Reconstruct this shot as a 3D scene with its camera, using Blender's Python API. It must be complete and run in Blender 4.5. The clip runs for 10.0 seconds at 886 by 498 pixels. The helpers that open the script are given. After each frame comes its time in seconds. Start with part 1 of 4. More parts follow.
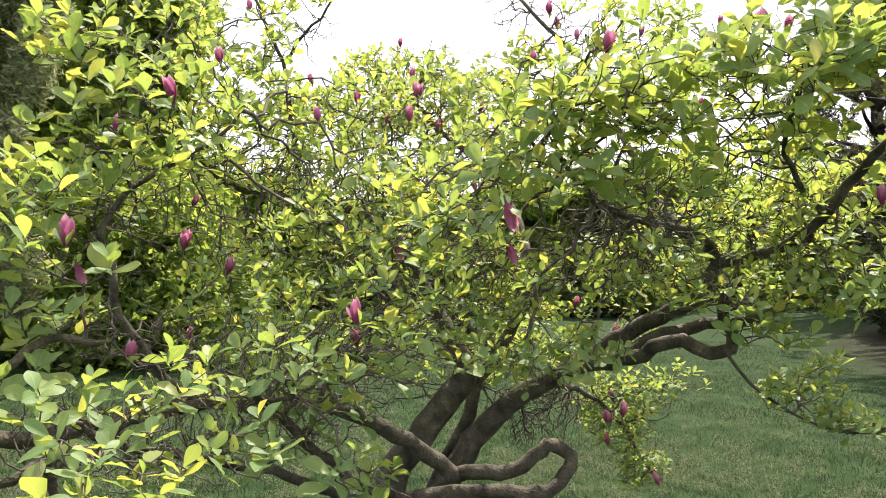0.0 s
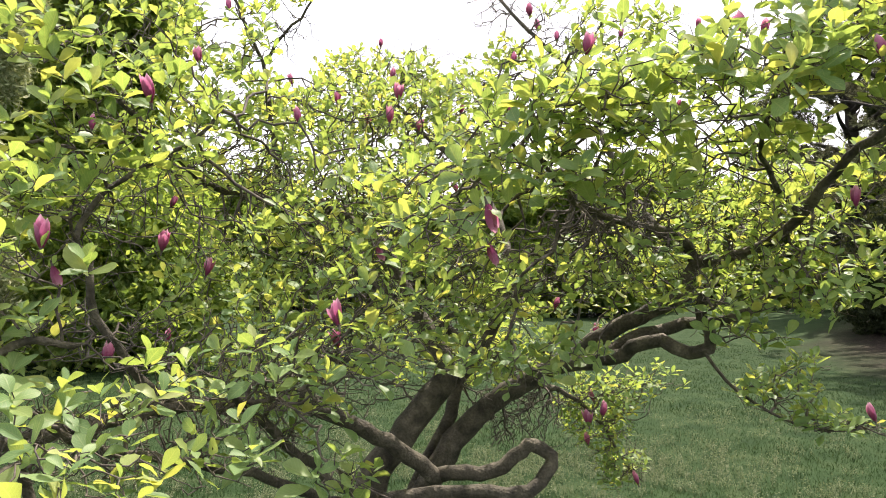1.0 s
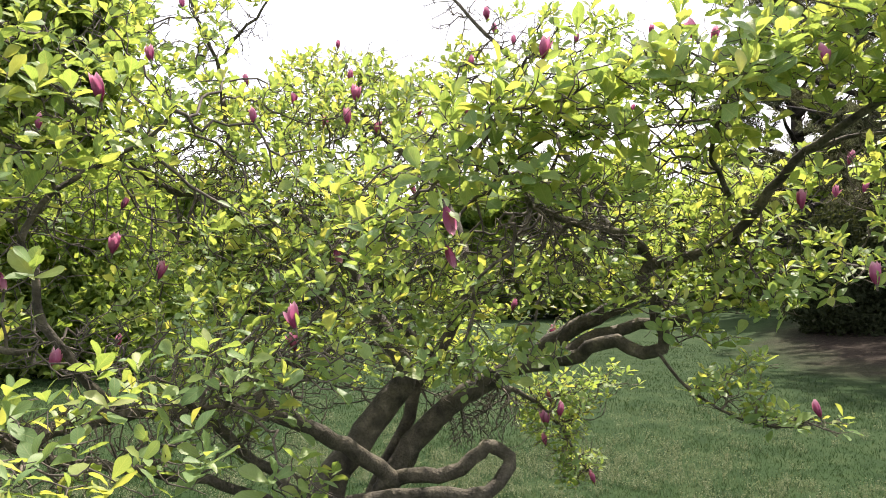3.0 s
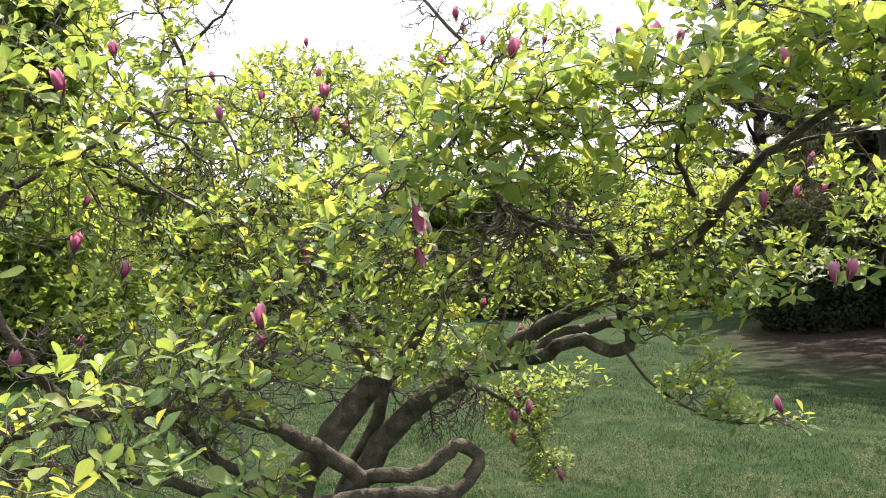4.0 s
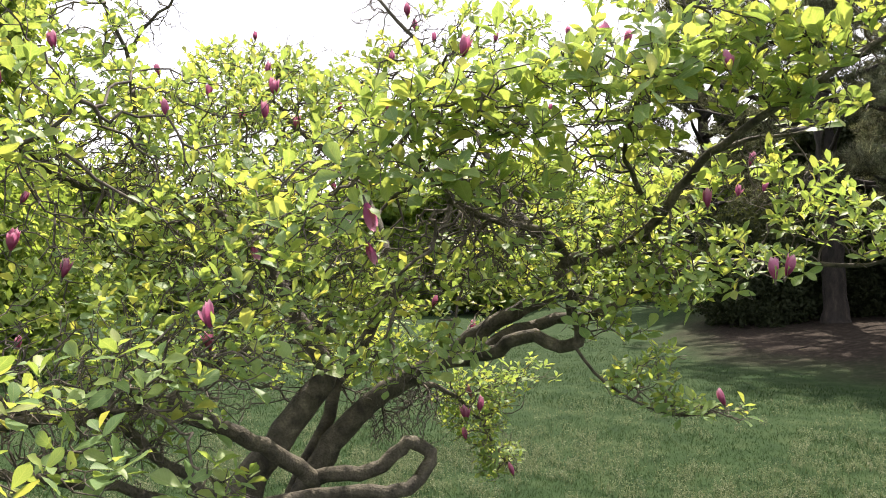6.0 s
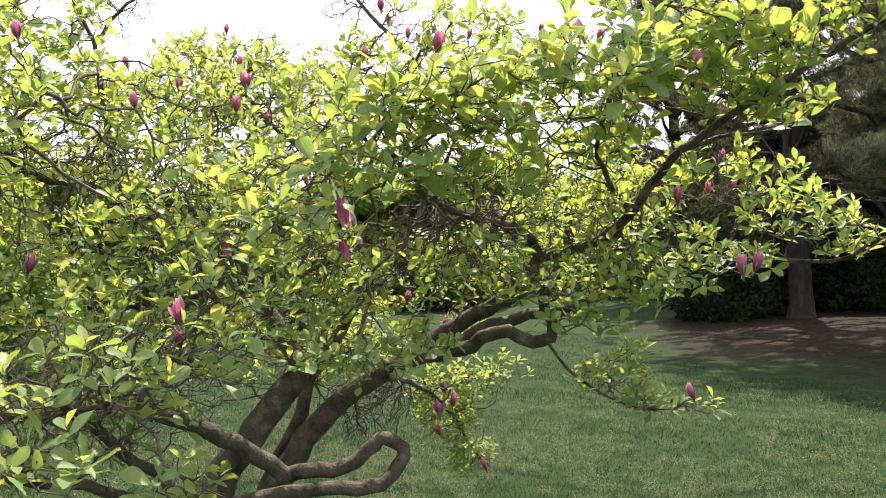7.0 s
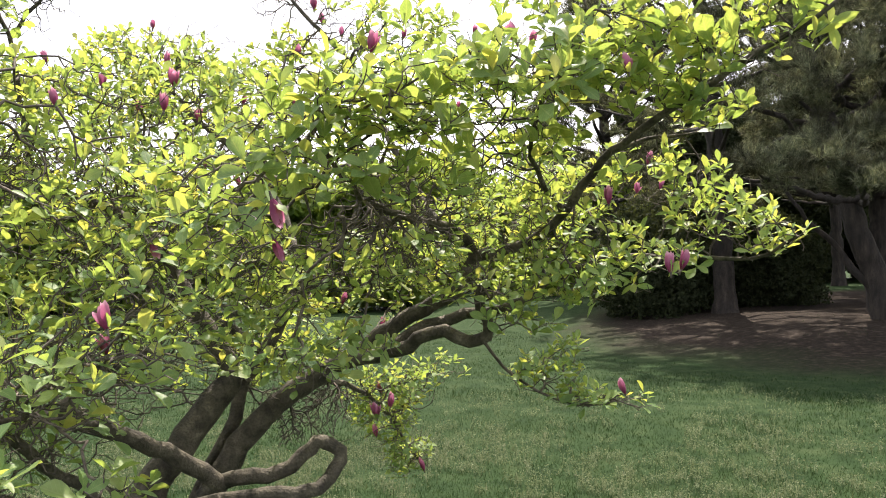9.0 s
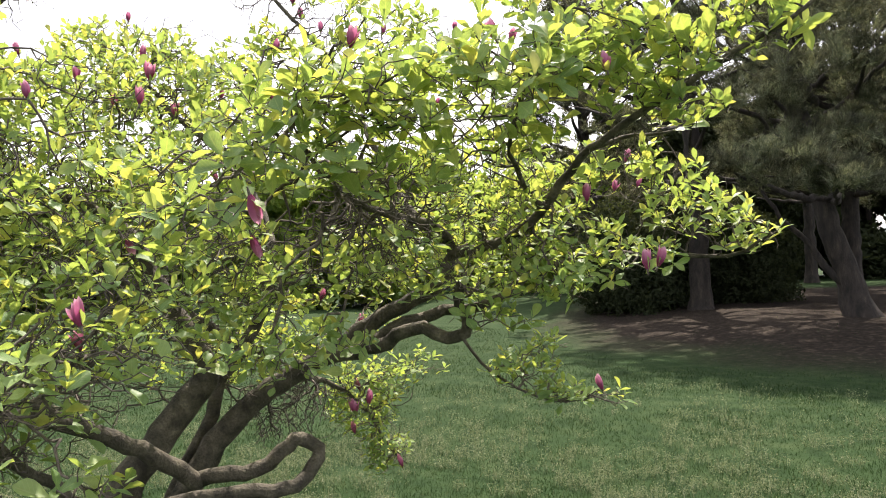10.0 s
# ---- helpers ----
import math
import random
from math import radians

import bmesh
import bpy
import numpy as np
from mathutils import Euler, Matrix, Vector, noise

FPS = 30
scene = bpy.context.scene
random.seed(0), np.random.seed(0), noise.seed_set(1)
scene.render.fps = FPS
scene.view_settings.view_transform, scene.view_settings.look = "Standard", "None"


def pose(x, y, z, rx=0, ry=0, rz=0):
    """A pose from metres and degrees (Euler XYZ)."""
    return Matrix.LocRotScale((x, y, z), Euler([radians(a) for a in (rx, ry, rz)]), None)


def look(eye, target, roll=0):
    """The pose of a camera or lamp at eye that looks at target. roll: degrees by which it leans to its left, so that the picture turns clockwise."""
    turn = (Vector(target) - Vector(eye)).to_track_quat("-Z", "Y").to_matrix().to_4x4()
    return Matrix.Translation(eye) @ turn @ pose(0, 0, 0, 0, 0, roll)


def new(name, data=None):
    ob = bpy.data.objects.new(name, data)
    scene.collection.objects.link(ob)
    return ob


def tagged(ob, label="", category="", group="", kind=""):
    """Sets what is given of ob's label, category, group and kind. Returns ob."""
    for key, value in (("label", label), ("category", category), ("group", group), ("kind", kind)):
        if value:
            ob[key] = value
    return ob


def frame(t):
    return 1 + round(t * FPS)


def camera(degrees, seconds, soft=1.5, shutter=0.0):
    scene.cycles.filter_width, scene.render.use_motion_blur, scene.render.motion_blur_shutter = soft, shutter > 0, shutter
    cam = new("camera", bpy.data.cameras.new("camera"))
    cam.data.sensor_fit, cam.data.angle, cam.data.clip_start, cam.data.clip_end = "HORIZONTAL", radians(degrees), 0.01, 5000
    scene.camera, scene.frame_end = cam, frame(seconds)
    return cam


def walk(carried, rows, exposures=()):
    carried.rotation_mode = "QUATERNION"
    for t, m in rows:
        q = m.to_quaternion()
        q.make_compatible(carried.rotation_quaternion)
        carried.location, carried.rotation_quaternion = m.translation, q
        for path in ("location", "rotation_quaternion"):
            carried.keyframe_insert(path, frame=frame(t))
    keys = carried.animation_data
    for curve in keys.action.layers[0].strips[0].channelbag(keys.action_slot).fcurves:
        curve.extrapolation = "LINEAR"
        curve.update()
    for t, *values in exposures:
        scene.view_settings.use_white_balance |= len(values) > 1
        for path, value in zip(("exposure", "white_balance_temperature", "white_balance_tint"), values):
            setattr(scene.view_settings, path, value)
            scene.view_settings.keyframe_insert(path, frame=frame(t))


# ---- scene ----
# ---- camera: turned by hand on one spot at eye height ----
cam = camera(63.6, 10.0, soft=1.0)
EYE = (0.0, 0.0, 1.6)


def aim(yaw, pitch, roll):
    y, p = radians(yaw), radians(pitch)
    return look(EYE, (EYE[0] + math.sin(y) * math.cos(p), EYE[1] + math.cos(y) * math.cos(p), EYE[2] + math.sin(p)), roll)


walk(cam, [
    (0.0, aim(0.00, 2.70, 0.72)),
    (0.5, aim(0.59, 2.79, 0.71)),
    (1.0, aim(1.54, 2.79, 0.60)),
    (1.5, aim(2.14, 2.74, 0.62)),
    (2.0, aim(3.17, 2.84, 0.45)),
    (2.5, aim(3.94, 3.03, 0.37)),
    (2.7, aim(4.26, 3.02, 0.35)),
    (3.8, aim(6.95, 2.97, 0.20)),
    (4.0, aim(7.38, 2.96, 0.18)),
    (4.5, aim(8.41, 2.93, 0.16)),
    (5.0, aim(9.40, 2.97, 0.01)),
    (5.5, aim(10.23, 2.94, -0.06)),
    (5.7, aim(10.62, 2.86, -0.06)),
    (6.8, aim(12.97, 2.47, -0.07)),
    (7.0, aim(13.38, 2.40, -0.07)),
    (7.5, aim(14.76, 2.36, -0.25)),
    (8.0, aim(16.56, 2.35, -0.49)),
    (8.5, aim(17.48, 2.35, -0.55)),
    (9.0, aim(18.51, 2.40, -0.74)),
    (9.5, aim(19.49, 2.29, -0.74)),
    (10.0, aim(20.19, 2.11, -0.65)),
], exposures=[(0.0, 1.15, 6800, 17), (10.0, 1.17, 6800, 17)])

# ---- light: hazy bright sky, sun high behind the tree ----
SUN_AZ, SUN_EL = 30.0, 61.0
world = bpy.data.worlds.new("sky")
scene.world = world
world.use_nodes = True
wn = world.node_tree
sky = wn.nodes.new("ShaderNodeTexSky")
sky.sky_type, sky.sun_disc = "NISHITA", False
sky.sun_elevation, sky.sun_rotation = radians(SUN_EL), radians(SUN_AZ)
sky.air_density, sky.dust_density, sky.ozone_density = 1.0, 4.0, 1.0
wn.nodes["Background"].inputs["Strength"].default_value = 0.15
haze = wn.nodes.new("ShaderNodeMix")  # an even white veil over the whole sky
haze.data_type = "RGBA"
haze.inputs[0].default_value, haze.inputs[7].default_value = 0.6, (6.2, 6.35, 6.5, 1)
wn.links.new(sky.outputs[0], haze.inputs[6])
wn.links.new(haze.outputs[2], wn.nodes["Background"].inputs["Color"])
a, e = radians(SUN_AZ), radians(SUN_EL)
SUN_WAY = Vector((math.sin(a) * math.cos(e), math.cos(a) * math.cos(e), math.sin(e)))
sun = new("sun", bpy.data.lights.new("sun", "SUN"))
sun.data.energy, sun.data.angle, sun.data.color = 4.7, radians(0.6), (1.0, 0.94, 0.84)
sun.matrix_world = look(SUN_WAY * 60, (0, 0, 0))

# ---- materials ----
class Nodes:
    """A small builder for node materials."""

    def __init__(self, name):
        self.mat = bpy.data.materials.new(name)
        self.mat.use_nodes = True
        self.tree = self.mat.node_tree
        self.bsdf = self.tree.nodes["Principled BSDF"]
        self.out = self.tree.nodes["Material Output"]

    def add(self, kind, **values):
        n = self.tree.nodes.new("ShaderNode" + kind)
        for key, v in values.items():
            n.inputs[key.replace("_", " ")].default_value = v
        return n

    def link(self, a, b):
        self.tree.links.new(a, b)

    def noise(self, scale, detail=4.0, where=None):
        n = self.add("TexNoise", Scale=scale, Detail=detail)
        if where is not None:
            self.link(where, n.inputs["Vector"])
        return n.outputs["Fac"]

    def ramp(self, fac, *stops):
        n = self.tree.nodes.new("ShaderNodeValToRGB")
        el = n.color_ramp.elements
        while len(el) < len(stops):
            el.new(0.5)
        for s, (p, c) in zip(el, stops):
            s.position, s.color = p, (*c, 1)
        self.link(fac, n.inputs[0])
        return n.outputs["Color"]

    def mix(self, fac, a, b, kind="MIX"):
        n = self.tree.nodes.new("ShaderNodeMix")
        n.data_type, n.blend_type = "RGBA", kind
        for v, i in ((fac, 0), (a, 6), (b, 7)):
            if isinstance(v, (int, float)):
                n.inputs[i].default_value = v
            elif isinstance(v, tuple):
                n.inputs[i].default_value = (*v, 1)
            else:
                self.link(v, n.inputs[i])
        return n.outputs[2]

    def math(self, op, a, b):
        n = self.tree.nodes.new("ShaderNodeMath")
        n.operation = op
        for i, v in enumerate((a, b)):
            if isinstance(v, (int, float)):
                n.inputs[i].default_value = v
            else:
                self.link(v, n.inputs[i])
        return n.outputs[0]

    def bump(self, height, strength, distance):
        n = self.add("Bump", Strength=strength, Distance=distance)
        self.link(height, n.inputs["Height"])
        self.link(n.outputs[0], self.bsdf.inputs["Normal"])

    def where(self):
        return self.tree.nodes.new("ShaderNodeTexCoord").outputs["Object"]

    def place(self):
        return self.tree.nodes.new("ShaderNodeNewGeometry").outputs["Position"]

    def chance(self):
        """A number for each loose piece, by island and by object."""
        g = self.tree.nodes.new("ShaderNodeNewGeometry").outputs["Random Per Island"]
        o = self.tree.nodes.new("ShaderNodeObjectInfo").outputs["Random"]
        s = self.math("ADD", g, o)
        return self.math("FRACT", s, 0.0)


def leafy(name, stops, glow, share, rough=0.45, spec=0.4, grain=60.0, veined=False, clump_shade=0.0):
    """A thin leaf: gloss above, light shining through."""
    m = Nodes(name)
    col = m.ramp(m.chance(), *stops)
    spot = m.noise(grain, 3, m.where())
    col = m.mix(0.35, col, m.ramp(spot, (0.3, (0.45, 0.45, 0.45)), (0.7, (1, 1, 1))), "MULTIPLY")
    if clump_shade:  # painted light: noise darkens gaps and brightens tufts
        col = m.mix(1.0, col, m.ramp(m.noise(clump_shade, 2, m.where()), (0.34, (0.28, 0.27, 0.25)), (0.5, (0.95, 0.96, 0.94)), (0.66, (1.8, 1.88, 1.8))), "MULTIPLY")
    height = spot
    if veined:
        uv = m.tree.nodes.new("ShaderNodeSeparateXYZ")
        m.link(m.tree.nodes.new("ShaderNodeTexCoord").outputs["UV"], uv.inputs[0])
        off = m.math("ABSOLUTE", m.math("SUBTRACT", uv.outputs["Y"], 0.5), 0.0)
        rib = m.ramp(off, (0.0, (1, 1, 1)), (0.05, (0, 0, 0)))
        side = m.math("SINE", m.math("SUBTRACT", m.math("MULTIPLY", uv.outputs["X"], 50.0), m.math("MULTIPLY", off, 28.0)), 0.0)
        side = m.ramp(side, (0.75, (0, 0, 0)), (1.0, (0.55, 0.55, 0.55)))
        vein = m.mix(1.0, rib, side, "LIGHTEN")
        col = m.mix(m.math("MULTIPLY", vein, 0.4), col, (0.36, 0.42, 0.2))
        height = m.mix(0.7, spot, vein)
    m.link(col, m.bsdf.inputs["Base Color"])
    m.bsdf.inputs["Roughness"].default_value = rough
    m.bsdf.inputs["Specular IOR Level"].default_value = spec
    m.bump(height, 0.25, 0.003)
    t = m.add("BsdfTranslucent")
    m.link(m.mix(1.0, col, glow, "MULTIPLY"), t.inputs["Color"])
    s = m.add("MixShader")
    s.inputs[0].default_value = share
    m.link(m.bsdf.outputs[0], s.inputs[1])
    m.link(t.outputs[0], s.inputs[2])
    m.link(s.outputs[0], m.out.inputs["Surface"])
    return m.mat


def barky(name, dark, pale, scale, depth, drawn=1.0):
    m = Nodes(name)
    w = m.where()
    if drawn != 1.0:
        mp = m.add("Mapping")
        mp.inputs["Scale"].default_value = (1, 1, drawn)
        m.link(w, mp.inputs["Vector"])
        w = mp.outputs[0]
    big, fine = m.noise(scale, 6, w), m.noise(scale * 7, 8, w)
    col = m.ramp(big, (0.35, dark), (0.62, tuple((a + b) / 2 for a, b in zip(dark, pale))), (0.75, pale))
    col = m.mix(0.5, col, m.ramp(fine, (0.35, (0.25, 0.25, 0.25)), (0.6, (1, 1, 1))), "MULTIPLY")
    m.link(col, m.bsdf.inputs["Base Color"])
    m.bsdf.inputs["Roughness"].default_value = 0.85
    m.bump(m.mix(0.5, big, fine), 0.8, depth)
    return m.mat


LEAF = leafy("magnolia_leaf", [(0.0, (0.155, 0.265, 0.105)), (0.5, (0.20, 0.315, 0.125)), (0.85, (0.27, 0.365, 0.135)), (1.0, (0.36, 0.41, 0.15))], (2.08, 1.72, 0.78), 0.48, 0.45, 0.34, 60.0, True)
BARK = barky("magnolia_bark", (0.03, 0.026, 0.017), (0.20, 0.175, 0.125), 14.0, 0.02)
TWIG = barky("twig_bark", (0.04, 0.032, 0.026), (0.24, 0.20, 0.16), 30.0, 0.001)
PINE_BARK = barky("pine_bark", (0.010, 0.008, 0.006), (0.075, 0.058, 0.046), 9.0, 0.06, drawn=0.28)
# clump noise and pale needles put lit tufts and shaded gaps into the colour
NEEDLE = leafy("pine_needles", [(0.0, (0.05, 0.06, 0.04)), (0.6, (0.105, 0.115, 0.08)), (1.0, (0.27, 0.28, 0.21))], (1.3, 1.25, 0.8), 0.35, 0.7, 0.15, clump_shade=2.4)
CYPRESS = leafy("cypress_sprays", [(0.0, (0.17, 0.21, 0.11)), (0.6, (0.28, 0.32, 0.18)), (1.0, (0.42, 0.43, 0.27))], (1.3, 1.3, 0.8), 0.35, 0.7, 0.12)
BROAD = leafy("broad_leaves", [(0.0, (0.12, 0.185, 0.06)), (0.6, (0.18, 0.255, 0.08)), (1.0, (0.28, 0.33, 0.12))], (1.75, 1.7, 0.75), 0.58, 0.7, 0.12)
# dark evergreen shrub leaf; on the wood trees its darkness is painted shade
DARK_LEAF = leafy("shrub_and_shaded_wood_leaves", [(0.0, (0.026, 0.036, 0.02)), (1.0, (0.06, 0.075, 0.04))], (1.4, 1.3, 0.6), 0.3, 0.7, 0.08)
SEED = leafy("seed_stems", [(0.0, (0.12, 0.16, 0.08)), (0.6, (0.19, 0.225, 0.13)), (1.0, (0.34, 0.35, 0.24))], (1.1, 1.1, 0.9), 0.35, 0.7, 0.1)
BLADE = leafy("grass_blades", [(0.0, (0.016, 0.037, 0.013)), (0.6, (0.024, 0.051, 0.017)), (0.93, (0.04, 0.067, 0.026)), (1.0, (0.13, 0.14, 0.085))], (1.3, 1.3, 0.8), 0.35, 0.7, 0.08)


def petal_material():
    m = Nodes("petal")
    sep = m.tree.nodes.new("ShaderNodeSeparateXYZ")
    m.link(m.where(), sep.inputs[0])
    up = m.math("MULTIPLY", sep.outputs["Z"], 11.0)
    streak = m.noise(90.0, 3, m.where())
    up = m.math("ADD", up, m.math("MULTIPLY", streak, 0.25))
    col = m.ramp(up, (0.08, (0.20, 0.018, 0.075)), (0.42, (0.33, 0.06, 0.16)), (0.72, (0.50, 0.19, 0.31)), (0.95, (0.76, 0.55, 0.60)))
    m.link(col, m.bsdf.inputs["Base Color"])
    m.bsdf.inputs["Roughness"].default_value = 0.5
    t = m.add("BsdfTranslucent")
    m.link(m.mix(1.0, col, (1.3, 1.1, 1.2), "MULTIPLY"), t.inputs["Color"])
    s = m.add("MixShader")
    s.inputs[0].default_value = 0.4
    m.link(m.bsdf.outputs[0], s.inputs[1])
    m.link(t.outputs[0], s.inputs[2])
    m.link(s.outputs[0], m.out.inputs["Surface"])
    return m.mat


PETAL = petal_material()


def ground_material():
    """Lawn with a bed of brown needles under the pines."""
    m = Nodes("lawn_ground")
    p = m.place()
    grass = m.ramp(m.noise(3.0, 8, p), (0.3, (0.015, 0.036, 0.011)), (0.5, (0.024, 0.05, 0.016)), (0.7, (0.043, 0.068, 0.026)))
    grass = m.mix(0.6, grass, m.ramp(m.noise(60.0, 6, p), (0.3, (0.4, 0.4, 0.4)), (0.7, (1, 1, 1))), "MULTIPLY")
    litter = m.ramp(m.noise(9.0, 8, p), (0.3, (0.015, 0.012, 0.009)), (0.55, (0.028, 0.022, 0.017)), (0.75, (0.075, 0.06, 0.043)))
    d = m.add("VectorMath")
    d.operation = "DISTANCE"
    m.link(p, d.inputs[0])
    d.inputs[1].default_value = (19.6, 13.0, 0.6)
    edge = m.math("ADD", d.outputs["Value"], m.math("MULTIPLY", m.noise(0.5, 5, p), 3.0))
    bed = m.ramp(m.math("DIVIDE", edge, 20.0), (0.55, (1, 1, 1)), (0.66, (0, 0, 0)))
    m.link(m.mix(bed, grass, litter), m.bsdf.inputs["Base Color"])
    m.bsdf.inputs["Roughness"].default_value = 0.95
    m.bsdf.inputs["Specular IOR Level"].default_value = 0.1
    m.bump(m.noise(40.0, 8, p), 0.7, 0.03)
    return m.mat


GROUND = ground_material()


# ---- builders ----
def smooth(v):
    v = np.clip(v, 0, 1)
    return v * v * (3 - 2 * v)


def ground_height(x, y):
    x, y = np.asarray(x, float), np.asarray(y, float)
    bank = 0.62 * smooth((x - 8.5) / 5.5) * smooth((y - 5.0) / 7.0)
    rise = 0.035 * np.clip(x - 16, 0, 60) * smooth((y - 5.0) / 9.0)
    return bank + rise + 0.04 * np.sin(x * 0.7) * np.cos(y * 0.5)


def mesh_from(name, verts, faces, material, smooth_shade=False, uv=None):
    me = bpy.data.meshes.new(name)
    verts, faces = np.asarray(verts, np.float32), np.asarray(faces, np.int32)
    me.vertices.add(len(verts))
    me.vertices.foreach_set("co", verts.ravel())
    n, k = faces.shape
    me.loops.add(n * k)
    me.loops.foreach_set("vertex_index", faces.ravel())
    me.polygons.add(n)
    me.polygons.foreach_set("loop_start", np.arange(0, n * k, k, dtype=np.int32))
    if uv is not None:
        layer = me.uv_layers.new(name="blade")
        layer.data.foreach_set("uv", np.asarray(uv, np.float32)[faces.ravel()].ravel())
    me.update(calc_edges=True)
    me.validate()
    if smooth_shade:
        me.shade_smooth()
    me.materials.append(material)
    return me


def part(name, me, parent, label="", kind=""):
    ob = new(name, me)
    ob.parent = parent
    return tagged(ob, label=label, kind=kind)


def thing(name, place, label, category, group="", kind=""):
    ob = new(name)
    ob.location = place
    bpy.context.view_layer.update()
    return tagged(ob, label, category, group, kind)


def spline(points, step):
    """Points along a smooth curve through the given ones."""
    p = np.asarray(points, float)
    p = np.vstack([2 * p[0] - p[1], p, 2 * p[-1] - p[-2]])
    out = []
    for i in range(1, len(p) - 2):
        a, b, c, d = p[i - 1 : i + 3]
        n = max(2, int(np.linalg.norm(c - b) / step))
        for t in np.arange(n) / n:
            out.append(0.5 * (2 * b + (c - a) * t + (2 * a - 5 * b + 4 * c - d) * t * t + (3 * b - a - 3 * c + d) * t ** 3))
    return np.array(out + [p[-2]])


def tube(path, radii, sides, rough=0.0, rng=None):
    """Verts and quads of a tube with an uneven skin, closed to a point at the tip."""
    path = np.asarray(path)
    way = np.gradient(path, axis=0)
    way /= np.linalg.norm(way, axis=1)[:, None] + 1e-9
    side = np.cross(way, (0.31, 0.17, 0.93))
    side /= np.linalg.norm(side, axis=1)[:, None] + 1e-9
    for i in range(1, len(side)):
        s = side[i - 1] - way[i] * (side[i - 1] @ way[i])
        side[i] = s / (np.linalg.norm(s) + 1e-9)
    up = np.cross(way, side)
    ang = np.arange(sides) * 2 * np.pi / sides
    r = np.asarray(radii)[:, None] * np.ones(sides)
    if rough:
        r = r * (1 + rough * (rng.normal(0, 0.35, r.shape) + np.cumsum(rng.normal(0, 0.12, (len(r), 1)), 0).clip(-0.8, 0.8)))
    r[-1] *= 0.3
    v = path[:, None] + r[..., None] * (np.cos(ang)[None, :, None] * side[:, None] + np.sin(ang)[None, :, None] * up[:, None])
    n = len(path)
    i, j = np.meshgrid(np.arange(n - 1), np.arange(sides), indexing="ij")
    k = (j + 1) % sides
    f = np.stack([i * sides + j, i * sides + k, (i + 1) * sides + k, (i + 1) * sides + j], -1).reshape(-1, 4)
    return v.reshape(-1, 3), f


def joined(pieces):
    """Many (verts, faces) as one."""
    at, vs, fs = 0, [], []
    for v, f in pieces:
        vs.append(v)
        fs.append(f + at)
        at += len(v)
    return np.vstack(vs), np.vstack(fs)


def frames_from(way, spin):
    """Rotation matrices whose x runs along way, rolled by spin."""
    way = way / (np.linalg.norm(way, axis=1)[:, None] + 1e-9)
    side = np.cross((0, 0, 1.0), way)
    side += (np.linalg.norm(side, axis=1) < 1e-3)[:, None] * np.array((0, 1.0, 0))
    side /= np.linalg.norm(side, axis=1)[:, None]
    up = np.cross(way, side)
    c, s = np.cos(spin)[:, None], np.sin(spin)[:, None]
    return np.stack([way, side * c + up * s, up * c - side * s], -1)


def scatter(template, faces, places, turns, sizes):
    """One mesh of many copies of a template."""
    v = np.einsum("nij,vj->nvi", turns, template) * sizes[:, None, None] + places[:, None]
    f = faces[None] + (np.arange(len(places)) * len(template))[:, None, None]
    return v.reshape(-1, 3), f.reshape(-1, faces.shape[1])


def unit(rng, n):
    v = rng.normal(size=(n, 3))
    return v / np.linalg.norm(v, axis=1)[:, None]


# ---- ground ----
def build_ground():
    r = np.concatenate([[0], np.geomspace(1.0, 900, 90)])
    a = np.linspace(0, 2 * np.pi, 145)[:-1]
    x, y = np.outer(r, np.sin(a)), np.outer(r, np.cos(a))
    v = np.stack([x, y, ground_height(np.clip(x, -60, 60), np.clip(y, -60, 60))], -1).reshape(-1, 3)
    n = len(a)
    i, j = np.meshgrid(np.arange(len(r) - 1), np.arange(n), indexing="ij")
    k = (j + 1) % n
    f = np.stack([i * n + j, i * n + k, (i + 1) * n + k, (i + 1) * n + j], -1).reshape(-1, 4)
    ob = new("ground", mesh_from("ground", v, f, GROUND, True))
    tagged(ob, "mown green lawn with brown needle litter under pines", "ground", kind="structure")


build_ground()


